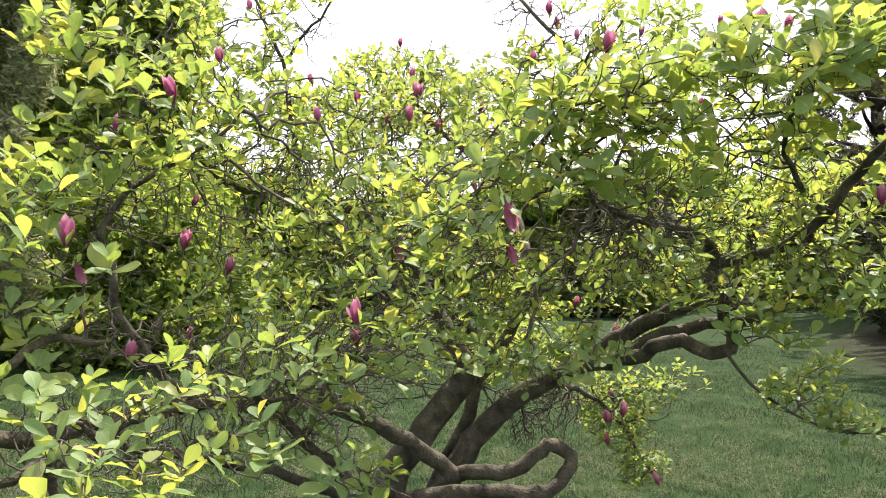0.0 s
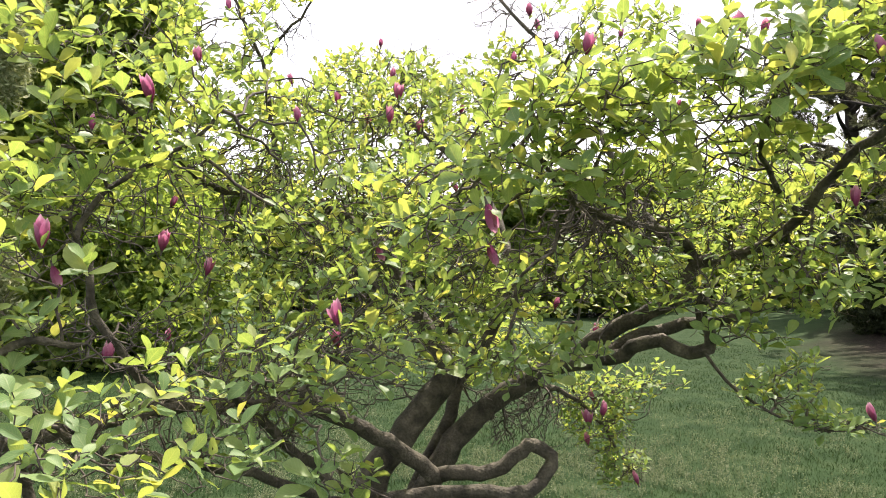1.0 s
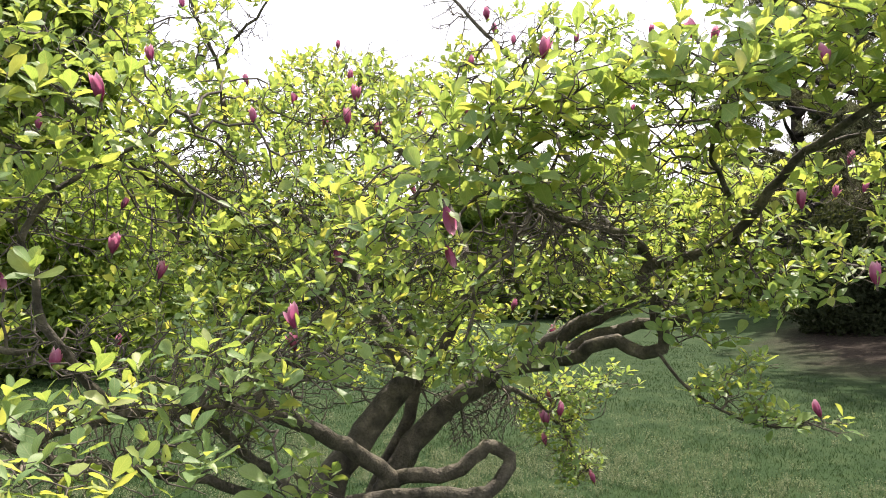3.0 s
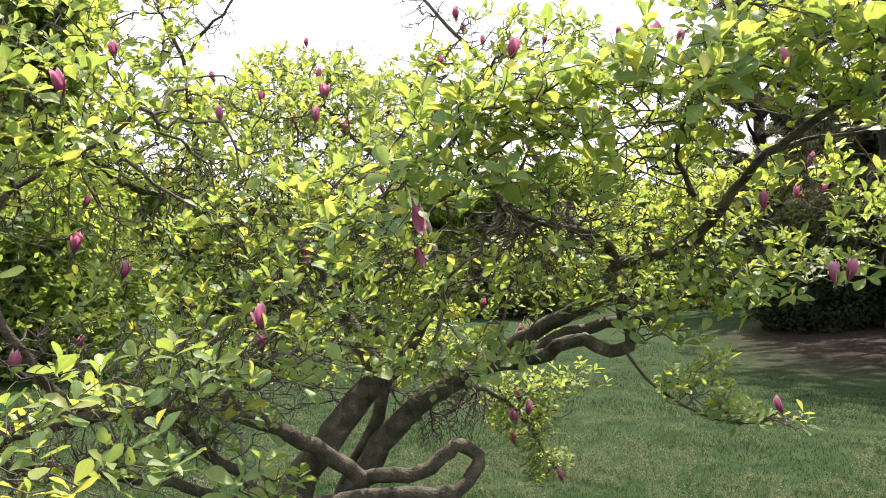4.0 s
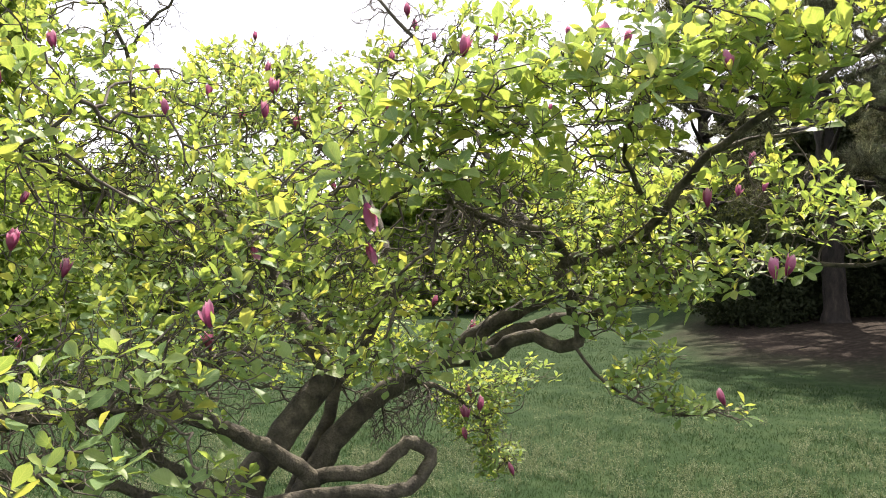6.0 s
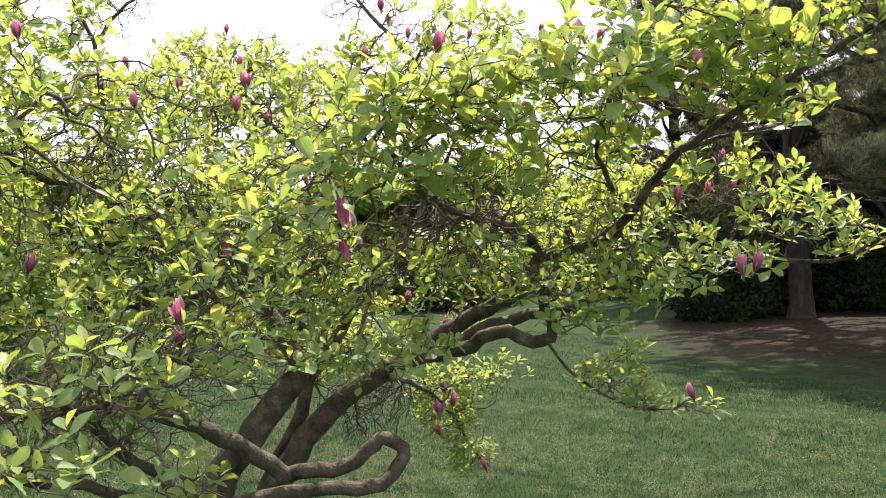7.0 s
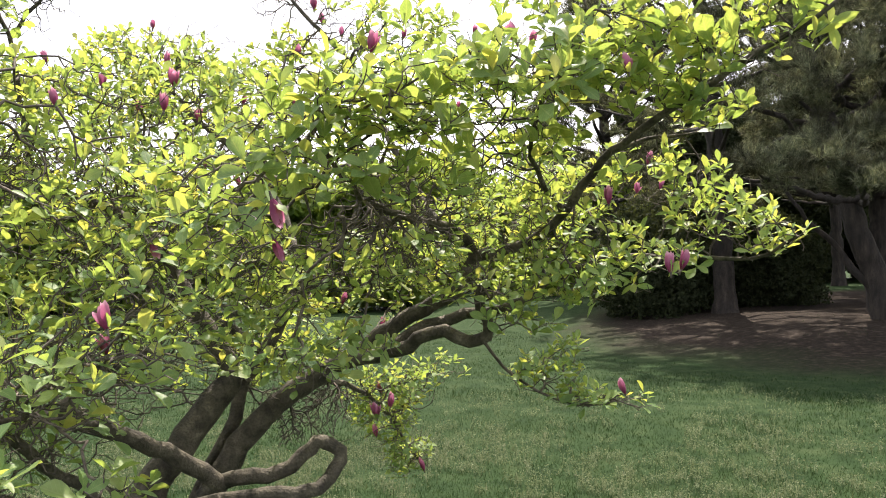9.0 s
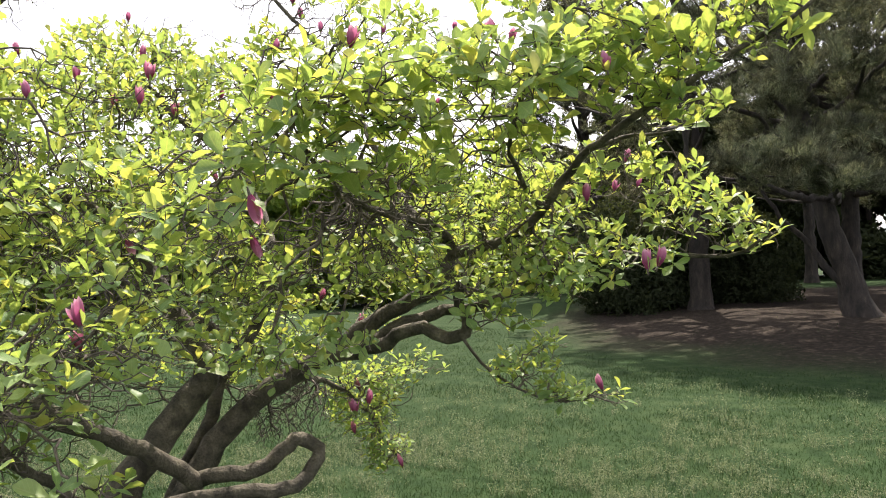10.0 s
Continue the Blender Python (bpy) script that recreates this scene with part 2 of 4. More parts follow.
def build_grass():
    """Blades and seed heads over the near lawn, denser close by."""
    rng = np.random.default_rng(11)
    n = 220000
    az = rng.uniform(radians(-40), radians(58), n)
    d = 3.6 * (22 / 3.6) ** rng.uniform(0, 1, n) ** 0.9
    x, y = d * np.sin(az), d * np.cos(az)
    bed = np.hypot(x - 19.6, y - 13.0) < 12.0 + rng.normal(0, 0.8, n)
    keep = ~bed | (rng.uniform(size=n) < 0.03)
    x, y, d = x[keep], y[keep], d[keep]
    patch = np.array([noise.noise((u * 0.9, w * 0.9, 3.0)) for u, w in zip(x, y)])
    lean = rng.normal(0, 0.45, (len(x), 2))
    way = np.stack([lean[:, 0], lean[:, 1], np.ones(len(x))], -1)
    size = rng.uniform(0.016, 0.045, len(x)) * (1 + 0.9 * np.clip(patch, -0.5, 1))
    width = 0.0012 + 0.0005 * d
    turns = frames_from(way, rng.uniform(0, 6.28, len(x)))
    base = np.stack([x, y, ground_height(x, y) - 0.004], -1)
    t = np.array([(0, -0.5, 0), (0, 0.5, 0), (0.6, 0.35, 0.08), (0.6, -0.35, 0.08), (1, 0.05, 0.25), (1, -0.05, 0.25)])
    tw = np.repeat(t[None], len(x), 0)
    tw[:, :, 0] *= size[:, None]
    tw[:, :, 2] *= size[:, None]
    tw[:, :, 1] *= width[:, None]
    v = np.einsum("nij,nvj->nvi", turns, tw) + base[:, None]
    f = np.array([(0, 1, 2, 3), (3, 2, 4, 5)])[None] + (np.arange(len(x)) * 6)[:, None, None]
    ob = new("grass", mesh_from("grass", v.reshape(-1, 3), f.reshape(-1, 4), BLADE))
    tagged(ob, "short green grass with pale seed heads", "grass", kind="stuff")


build_grass()


def build_seed_stems():
    """Thin pale flowering stems in loose patches on the near lawn."""
    rng = np.random.default_rng(12)
    n = 120000
    az = rng.uniform(radians(-40), radians(58), n)
    d = 4.2 * (10.5 / 4.2) ** rng.uniform(0, 1, n)
    x, y = d * np.sin(az), d * np.cos(az)
    patch = np.array([0.5 * noise.noise((u * 0.7, w * 0.7, 9.0)) + 0.8 * noise.noise((u * 4, w * 4, 5.0)) for u, w in zip(x, y)])
    keep = (patch > 0.05 + 0.06 * np.abs(d - 6.5)) & (rng.uniform(size=n) < 0.4)
    x, y, d = x[keep], y[keep], d[keep]
    m = len(x)
    size = rng.uniform(0.05, 0.12, m)
    way = np.stack([rng.normal(0, 0.25, m), rng.normal(0, 0.25, m), np.ones(m)], -1)
    turns = frames_from(way, rng.uniform(0, 6.28, m))
    t = [(0, -0.012, 0), (0, 0.012, 0), (0.9, 0.01, 0.05), (0.9, -0.01, 0.05)]
    for k in range(7):  # small heads and leaflets up the stem
        c = np.array((rng.uniform(0.35, 1.0), *rng.normal(0, 0.13, 2)))
        a, b = unit(rng, 2) * 0.075
        t += [c - a, c + b * 0.7, c + a, c - b * 0.7]
    t = np.array(t)
    v = np.einsum("nij,vj->nvi", turns, t) * size[:, None, None] + np.stack([x, y, ground_height(x, y) - 0.004], -1)[:, None]
    f = np.arange(32).reshape(8, 4)[None] + (np.arange(m) * 32)[:, None, None]
    f = f.reshape(-1, 4)
    ob = new("seed_grass", mesh_from("seed_grass", v.reshape(-1, 3), f.reshape(-1, 4), SEED))
    tagged(ob, "pale flowering grass stems in loose patches", "grass", kind="stuff")


build_seed_stems()


# ---- the magnolia ----
rng = np.random.default_rng(7)
BASE = (-0.37, 3.27, 0.0)
magnolia = thing("magnolia_tree", BASE, "spreading purple magnolia in fresh green leaf, on the lawn", "tree")
NODES, NODE_PATH, CLUMPS, BARE, FLOWERS = [], [], [], [], []


def limb(name, r0, r1, *points):
    path = spline(points, 0.05)
    path[2:-1] += rng.normal(0, 0.003, (len(path) - 3, 3)) * (1 + r0 * 15)
    bend = 0.010 + 0.09 * r0
    path[1:-1] += [bend * noise.noise_vector(Vector(q) * (3.5 if r0 > 0.03 else 7.0)) for q in path[1:-1]]
    s = np.linspace(0, 1, len(path))
    v, f = tube(path, r0 + (r1 - r0) * s ** 0.9, 12, 0.07, rng)
    part("stem" if "stem" in name else "limb", mesh_from(name, v - BASE, f, BARK, True), magnolia)
    for q in path[(3 if "stem" not in name else len(path) // 2) :: 2]:
        NODES.append(q)
        NODE_PATH.append(0.0)


# ---- limbs: name, radius at the foot and tip, way ----
limb('left_stem', 0.082, 0.058,
     (-0.25, 3.29, 0.12), (-0.23, 3.29, 0.65), (-0.06, 3.30, 0.93), (0.09, 3.30, 1.15), (0.11, 3.30, 1.24))
limb('right_stem', 0.070, 0.030,
     (-0.16, 3.35, 0.09), (0.03, 3.35, 0.65), (0.24, 3.34, 0.97), (0.43, 3.27, 1.13), (0.62, 3.14, 1.26), (0.85, 2.98, 1.45), (1.00, 2.83, 1.55), (1.07, 2.80, 1.71))
limb('middle_stem', 0.042, 0.024,
     (-0.15, 3.45, 0.08), (-0.02, 3.45, 0.62), (0.11, 3.45, 0.91), (0.18, 3.50, 1.13), (0.28, 3.49, 1.27), (0.40, 3.58, 1.50), (0.43, 3.68, 1.77), (0.34, 3.89, 2.08))
limb('left_fork', 0.046, 0.018,
     (0.11, 3.30, 1.22), (0.01, 3.25, 1.40), (-0.09, 3.30, 1.58), (-0.21, 3.39, 1.78), (-0.46, 3.47, 1.96), (-0.69, 3.53, 2.01))
limb('elbow_limb', 0.036, 0.020,
     (0.56, 3.15, 1.23), (0.72, 2.96, 1.29), (0.83, 2.83, 1.35), (0.91, 2.75, 1.39), (0.99, 2.67, 1.35), (1.04, 2.60, 1.38), (1.04, 2.60, 1.44), (1.02, 2.61, 1.52), (1.08, 2.64, 1.62))
limb('pale_limb', 0.030, 0.005,
     (0.74, 2.96, 1.30), (0.90, 2.91, 1.40), (1.08, 2.91, 1.44), (1.26, 2.83, 1.48), (1.44, 2.75, 1.61), (1.59, 2.66, 1.67), (1.78, 2.42, 1.68), (1.97, 2.19, 1.66), (2.05, 2.05, 1.74))
limb('droop_branch', 0.007, 0.003,
     (1.03, 2.60, 1.36), (1.10, 2.58, 1.26), (1.18, 2.54, 1.19), (1.29, 2.48, 1.13), (1.42, 2.41, 1.12), (1.51, 2.36, 1.16))
limb('loop_limb', 0.035, 0.025,
     (-0.20, 3.29, 0.42), (0.03, 3.10, 0.76), (0.19, 2.99, 0.82), (0.34, 2.98, 0.85), (0.41, 2.97, 0.92), (0.46, 2.96, 0.94), (0.52, 2.95, 0.90), (0.51, 2.91, 0.84), (0.43, 2.87, 0.78), (0.22, 2.84, 0.78), (0.05, 2.85, 0.78), (-0.17, 2.84, 0.75))
limb('near_limb', 0.035, 0.022,
     (0.07, 3.05, 0.78), (-0.09, 2.95, 0.93), (-0.31, 2.83, 1.07), (-0.47, 2.71, 1.15), (-0.65, 2.52, 1.17), (-0.82, 2.36, 1.19), (-0.96, 2.20, 1.18), (-1.07, 2.04, 1.17), (-1.19, 1.85, 1.18), (-1.32, 1.76, 1.25))
limb('rising_limb', 0.016, 0.006,
     (-0.80, 2.37, 1.20), (-0.88, 2.29, 1.29), (-0.95, 2.20, 1.43), (-1.00, 2.18, 1.54), (-1.01, 2.18, 1.64), (-1.04, 2.16, 1.72), (-1.01, 2.23, 1.85), (-0.93, 2.32, 1.96), (-0.75, 2.38, 2.08), (-0.68, 2.46, 2.24))
limb('low_limb', 0.022, 0.011,
     (-0.16, 3.20, 0.52), (-0.19, 2.79, 0.72), (-0.34, 2.48, 0.86), (-0.46, 2.25, 0.99), (-0.59, 2.12, 1.06), (-0.72, 1.97, 1.13), (-0.85, 1.87, 1.18), (-0.95, 1.76, 1.29))
limb('short_limb', 0.024, 0.014,
     (-0.14, 3.10, 0.66), (-0.28, 2.58, 0.87), (-0.37, 2.47, 0.99), (-0.42, 2.36, 1.07), (-0.49, 2.25, 1.17), (-0.57, 2.13, 1.28))
limb('corner_limb', 0.020, 0.011,
     (-0.33, 3.08, 0.47), (-0.73, 2.49, 0.76), (-0.83, 2.04, 0.86), (-0.88, 1.80, 0.96), (-0.93, 1.72, 1.11), (-0.94, 1.71, 1.17), (-0.97, 1.64, 1.14), (-1.06, 1.58, 1.13))
limb('far_left_limb', 0.016, 0.009,
     (-1.30, 1.77, 1.24), (-1.20, 1.72, 1.28), (-1.10, 1.79, 1.37), (-1.05, 1.82, 1.42), (-1.00, 1.85, 1.45), (-0.93, 1.88, 1.44), (-0.90, 1.95, 1.43))
limb('upper_left_limb', 0.026, 0.006,
     (0.28, 3.49, 1.27), (-0.01, 3.60, 1.46), (-0.27, 3.69, 1.60), (-0.49, 3.77, 1.83), (-0.67, 3.74, 1.99), (-0.75, 3.62, 2.20), (-0.77, 3.52, 2.46), (-0.79, 3.41, 2.66), (-0.84, 3.29, 2.78), (-0.92, 3.27, 2.99))
limb('sky_spray', 0.009, 0.004,
     (-0.78, 3.41, 2.64), (-0.68, 3.38, 2.79), (-0.56, 3.35, 2.90), (-0.51, 3.36, 3.06))
limb('left_inner_limb', 0.024, 0.008,
     (-0.55, 3.76, 1.89), (-0.80, 3.51, 2.02), (-0.95, 3.27, 2.03), (-1.05, 3.02, 2.12), (-1.17, 2.76, 2.29), (-1.24, 2.62, 2.47))
limb('crown_limb', 0.020, 0.006,
     (1.07, 2.80, 1.71), (0.98, 2.73, 1.80), (0.76, 2.59, 1.83), (0.55, 2.44, 1.87), (0.41, 2.26, 1.94), (0.32, 2.18, 2.06))
limb('top_limb', 0.024, 0.007,
     (1.07, 2.80, 1.71), (0.93, 2.85, 1.84), (0.89, 3.07, 2.03), (0.80, 3.30, 2.35), (0.67, 3.44, 2.68), (0.50, 3.46, 2.86), (0.38, 3.48, 2.99), (0.25, 3.49, 3.15))
limb('right_limb', 0.024, 0.006,
     (1.07, 2.80, 1.69), (1.25, 2.62, 1.75), (1.32, 2.47, 1.84), (1.36, 2.33, 1.97), (1.40, 2.25, 2.05), (1.46, 2.09, 2.13), (1.56, 1.95, 2.21), (1.66, 1.80, 2.30), (1.77, 1.63, 2.40), (1.85, 1.53, 2.50))
limb('right_fork', 0.009, 0.003,
     (1.40, 2.25, 2.05), (1.53, 2.23, 2.10), (1.73, 2.20, 2.13), (1.87, 2.15, 2.19))
limb('top_right_fork', 0.011, 0.004,
     (1.32, 2.47, 1.84), (1.08, 2.26, 2.05), (1.09, 2.14, 2.22), (1.22, 2.07, 2.38), (1.21, 2.07, 2.50), (1.18, 2.09, 2.64))
limb('back_limb', 0.030, 0.008,
     (0.34, 3.89, 2.08), (0.18, 4.10, 2.32), (-0.06, 4.20, 2.52), (-0.23, 4.19, 2.75))
limb('back_right_limb', 0.024, 0.007,
     (0.40, 3.58, 1.50), (0.69, 3.84, 1.78), (0.83, 3.91, 2.10), (0.73, 4.04, 2.53), (0.54, 4.06, 2.82))
limb('hanging_limb', 0.016, 0.005,
     (0.49, 3.36, 1.16), (0.73, 3.63, 1.05), (0.92, 3.79, 0.90), (1.09, 3.85, 0.66), (1.18, 3.82, 0.56))
# ---- foliage: middle, half widths across and up, number of leaf whorls ----
for c in (  # upper left
    (-1.18, 2.20, 2.36, 0.15, 0.11, 14),
    (-1.04, 2.49, 2.47, 0.28, 0.16, 35),
    (-0.91, 3.07, 2.67, 0.31, 0.22, 35),
    (-0.67, 3.33, 2.89, 0.15, 0.12, 11),
    (-1.02, 2.17, 2.14, 0.17, 0.13, 22),
    (-0.86, 2.35, 2.17, 0.26, 0.15, 38),
    (-0.78, 2.90, 2.33, 0.21, 0.18, 25),
    (-1.05, 2.38, 2.00, 0.41, 0.14, 38),
    (-1.45, 1.91, 2.16, 0.15, 0.25, 19),
):
    CLUMPS.append(c)
for c in (  # left
    (-1.09, 1.91, 1.86, 0.21, 0.10, 24),
    (-1.04, 1.82, 1.67, 0.20, 0.09, 14),
    (-1.02, 2.82, 1.86, 0.37, 0.12, 14),
    (-1.12, 2.67, 1.48, 0.36, 0.08, 8),
    (-1.01, 1.84, 1.50, 0.20, 0.09, 14),
    (-1.22, 1.71, 1.59, 0.16, 0.37, 22),
    (-0.79, 3.00, 1.59, 0.30, 0.19, 35),
):
    CLUMPS.append(c)
for c in (  # low left
    (-0.90, 1.67, 1.33, 0.18, 0.08, 16),
    (-0.77, 1.85, 1.33, 0.19, 0.09, 16),
    (-0.74, 1.42, 1.25, 0.13, 0.08, 11),
    (-0.63, 1.58, 1.19, 0.15, 0.07, 11),
    (-0.47, 1.74, 1.19, 0.14, 0.09, 10),
    (-0.60, 2.01, 1.37, 0.22, 0.09, 22),
    (-0.34, 1.97, 1.38, 0.19, 0.10, 27),
    (-0.14, 1.90, 1.42, 0.15, 0.09, 22),
    (-0.19, 1.79, 1.14, 0.09, 0.08, 9),
    (-0.12, 1.90, 1.10, 0.07, 0.07, 3),
    (-1.04, 1.47, 1.29, 0.13, 0.16, 12),
    (-0.49, 2.25, 1.17, 0.28, 0.08, 22),
):
    CLUMPS.append(c)
for c in (  # middle
    (-0.42, 2.36, 1.52, 0.27, 0.10, 55),
    (-0.14, 2.20, 1.63, 0.21, 0.11, 51),
    (-0.34, 2.58, 1.80, 0.34, 0.11, 58),
    (0.02, 2.00, 1.76, 0.19, 0.09, 23),
    (-0.01, 2.60, 1.48, 0.27, 0.11, 35),
    (0.22, 2.39, 1.37, 0.23, 0.06, 32),
    (-0.05, 2.40, 1.94, 0.25, 0.10, 48),
    (0.14, 2.80, 2.14, 0.27, 0.12, 38),
    (-0.57, 3.15, 2.10, 0.47, 0.14, 55),
    (0.23, 2.99, 1.65, 0.29, 0.16, 32),
):
    CLUMPS.append(c)
for c in (  # middle of the crown
    (-0.48, 3.00, 2.34, 0.34, 0.14, 45),
    (-0.10, 3.10, 2.40, 0.35, 0.15, 50),
    (0.22, 3.25, 2.38, 0.30, 0.15, 45),
    (-0.20, 2.95, 2.00, 0.45, 0.15, 45),
    (0.42, 3.00, 2.12, 0.30, 0.15, 35),
    (-0.55, 3.30, 1.70, 0.45, 0.20, 45),
):
    CLUMPS.append(c)
for c in (  # behind the stems
    (-0.60, 4.00, 1.22, 0.40, 0.17, 50),
    (-0.10, 4.00, 1.25, 0.40, 0.17, 50),
    (0.40, 4.00, 1.20, 0.40, 0.17, 45),
    (-0.70, 3.10, 1.25, 0.35, 0.12, 30),
    (1.00, 2.45, 2.35, 0.30, 0.15, 40),
    (0.75, 2.55, 2.32, 0.28, 0.15, 32),
    (0.55, 2.00, 2.20, 0.25, 0.14, 42),
    (0.90, 1.95, 2.28, 0.25, 0.13, 36),
    (0.35, 2.10, 2.17, 0.22, 0.12, 28),
    (0.35, 2.55, 1.62, 0.30, 0.12, 38),
    (0.70, 2.50, 1.68, 0.28, 0.10, 30),
    (0.10, 2.35, 1.75, 0.22, 0.10, 22),
):
    CLUMPS.append(c)
for c in (  # back
    (-0.68, 3.74, 2.52, 0.26, 0.20, 56),
    (-0.43, 4.28, 2.62, 0.37, 0.22, 73),
    (-0.09, 4.30, 2.67, 0.37, 0.22, 73),
    (-0.31, 4.39, 2.95, 0.27, 0.13, 38),
    (-0.51, 4.27, 2.88, 0.21, 0.10, 21),
    (-0.06, 4.30, 2.91, 0.17, 0.13, 21),
    (0.33, 4.19, 2.83, 0.20, 0.12, 25),
    (0.43, 3.67, 2.80, 0.13, 0.11, 19),
    (0.21, 4.19, 2.64, 0.29, 0.22, 56),
    (-0.47, 4.07, 2.28, 0.57, 0.18, 86),
    (-0.93, 3.48, 2.20, 0.34, 0.16, 43),
    (0.14, 4.00, 2.30, 0.42, 0.17, 64),
    (-0.68, 3.84, 1.81, 0.68, 0.20, 32),
    (0.21, 3.99, 1.42, 0.63, 0.24, 30),
):
    CLUMPS.append(c)
for c in (  # upper right
    (0.29, 2.08, 2.05, 0.16, 0.11, 21),
    (0.45, 2.05, 2.11, 0.18, 0.10, 23),
    (0.60, 1.91, 2.11, 0.17, 0.12, 26),
    (0.73, 1.81, 2.16, 0.17, 0.10, 23),
    (0.88, 1.80, 2.19, 0.14, 0.10, 19),
    (0.46, 3.37, 2.55, 0.21, 0.15, 25),
    (0.72, 3.32, 2.78, 0.33, 0.18, 38),
    (0.96, 3.05, 2.74, 0.22, 0.11, 19),
    (1.12, 2.01, 2.33, 0.18, 0.14, 29),
    (0.22, 2.09, 1.94, 0.18, 0.08, 14),
    (0.47, 2.15, 1.93, 0.22, 0.10, 16),
    (0.70, 2.19, 1.99, 0.20, 0.12, 18),
):
    CLUMPS.append(c)
for c in (  # right
    (0.65, 2.21, 2.13, 0.20, 0.12, 22),
    (0.95, 2.74, 1.96, 0.33, 0.15, 42),
    (1.15, 2.66, 2.05, 0.28, 0.15, 35),
    (1.11, 2.24, 2.13, 0.22, 0.13, 22),
    (1.22, 2.07, 2.31, 0.19, 0.13, 25),
    (1.40, 2.07, 2.42, 0.22, 0.13, 29),
    (1.56, 1.95, 2.32, 0.22, 0.12, 29),
    (1.70, 1.76, 2.39, 0.15, 0.13, 19),
    (1.64, 2.02, 2.19, 0.18, 0.07, 21),
    (1.46, 2.03, 2.24, 0.15, 0.11, 19),
    (1.56, 2.32, 2.02, 0.22, 0.11, 29),
    (1.76, 2.31, 1.96, 0.23, 0.13, 32),
    (1.87, 2.22, 1.84, 0.23, 0.10, 29),
    (1.97, 2.13, 1.77, 0.15, 0.09, 19),
    (1.61, 2.29, 1.69, 0.22, 0.06, 19),
    (1.43, 2.41, 1.74, 0.24, 0.10, 21),
    (1.28, 2.49, 1.83, 0.22, 0.15, 27),
    (1.14, 2.67, 1.75, 0.28, 0.15, 24),
    (1.34, 2.34, 1.59, 0.21, 0.06, 25),
    (1.74, 1.80, 2.59, 0.30, 0.13, 22),
    (1.31, 2.25, 2.72, 0.45, 0.14, 35),
):
    CLUMPS.append(c)
for c in (  # low right
    (1.45, 3.30, 1.90, 0.41, 0.19, 64),
    (1.61, 3.00, 2.02, 0.27, 0.15, 38),
    (1.26, 3.37, 1.65, 0.34, 0.16, 47),
    (1.12, 2.46, 1.57, 0.21, 0.07, 25),
    (0.77, 2.48, 1.60, 0.20, 0.07, 21),
    (1.12, 2.46, 1.45, 0.19, 0.05, 11),
    (0.31, 2.38, 1.32, 0.17, 0.05, 22),
    (0.51, 2.45, 1.39, 0.15, 0.08, 14),
    (1.26, 2.55, 1.25, 0.15, 0.05, 26),
    (1.40, 2.43, 1.17, 0.14, 0.03, 26),
    (1.54, 2.40, 1.15, 0.12, 0.02, 16),
    (1.38, 2.60, 1.33, 0.10, 0.05, 10),
    (0.92, 3.79, 1.02, 0.26, 0.14, 75),
    (0.95, 3.88, 0.85, 0.20, 0.14, 58),
    (1.06, 3.86, 0.66, 0.16, 0.12, 44),
    (1.21, 3.81, 1.12, 0.21, 0.10, 21),
    (0.67, 3.74, 1.39, 0.46, 0.23, 30),
    (1.02, 3.45, 1.74, 0.44, 0.22, 51),
):
    CLUMPS.append(c)
# ---- bare twigs: middle, half widths across and up, number ----
for c in (
    (-0.22, 3.39, 1.49, 0.59, 0.18, 232),
    (-0.90, 3.28, 2.16, 0.35, 0.18, 174),
    (-0.41, 3.58, 2.08, 0.56, 0.19, 246),
    (-0.52, 3.56, 1.74, 0.69, 0.25, 319),
    (0.78, 2.69, 2.04, 0.37, 0.19, 188),
    (0.17, 3.30, 1.66, 0.43, 0.23, 217),
    (-0.93, 1.88, 1.21, 0.33, 0.11, 130),
    (0.45, 3.47, 0.97, 0.24, 0.17, 290),
    (1.29, 2.71, 1.80, 0.31, 0.21, 159),
    (1.07, 2.37, 2.09, 0.27, 0.18, 87),
    (-0.92, 2.43, 1.40, 0.45, 0.14, 159),
    (0.66, 2.82, 1.77, 0.35, 0.15, 159),
    (-1.01, 2.39, 1.74, 0.41, 0.18, 116),
    (-0.55, 2.34, 1.12, 0.33, 0.13, 130),
    (-0.75, 1.85, 1.22, 0.32, 0.12, 170),
    (-0.45, 2.15, 1.25, 0.30, 0.12, 150),
    (-0.25, 2.45, 1.40, 0.32, 0.14, 150),
    (0.30, 2.75, 1.62, 0.38, 0.16, 160),
    (0.75, 2.60, 1.66, 0.32, 0.12, 130),
    (0.62, 2.35, 1.80, 0.30, 0.12, 120),
    (-0.35, 3.05, 1.90, 0.45, 0.18, 150),
    (0.48, 3.45, 1.05, 0.26, 0.14, 150),
    (0.42, 3.45, 2.95, 0.26, 0.14, 70),
    (0.72, 3.35, 2.85, 0.28, 0.14, 60),
    (-0.74, 3.40, 2.80, 0.24, 0.18, 60),
    (-0.10, 4.20, 2.92, 0.45, 0.12, 80),
    (-0.85, 3.15, 2.05, 0.35, 0.18, 110),
    (0.10, 3.65, 1.15, 0.50, 0.20, 200),
    (-0.50, 3.20, 1.15, 0.40, 0.14, 150),
):
    BARE.append(c)
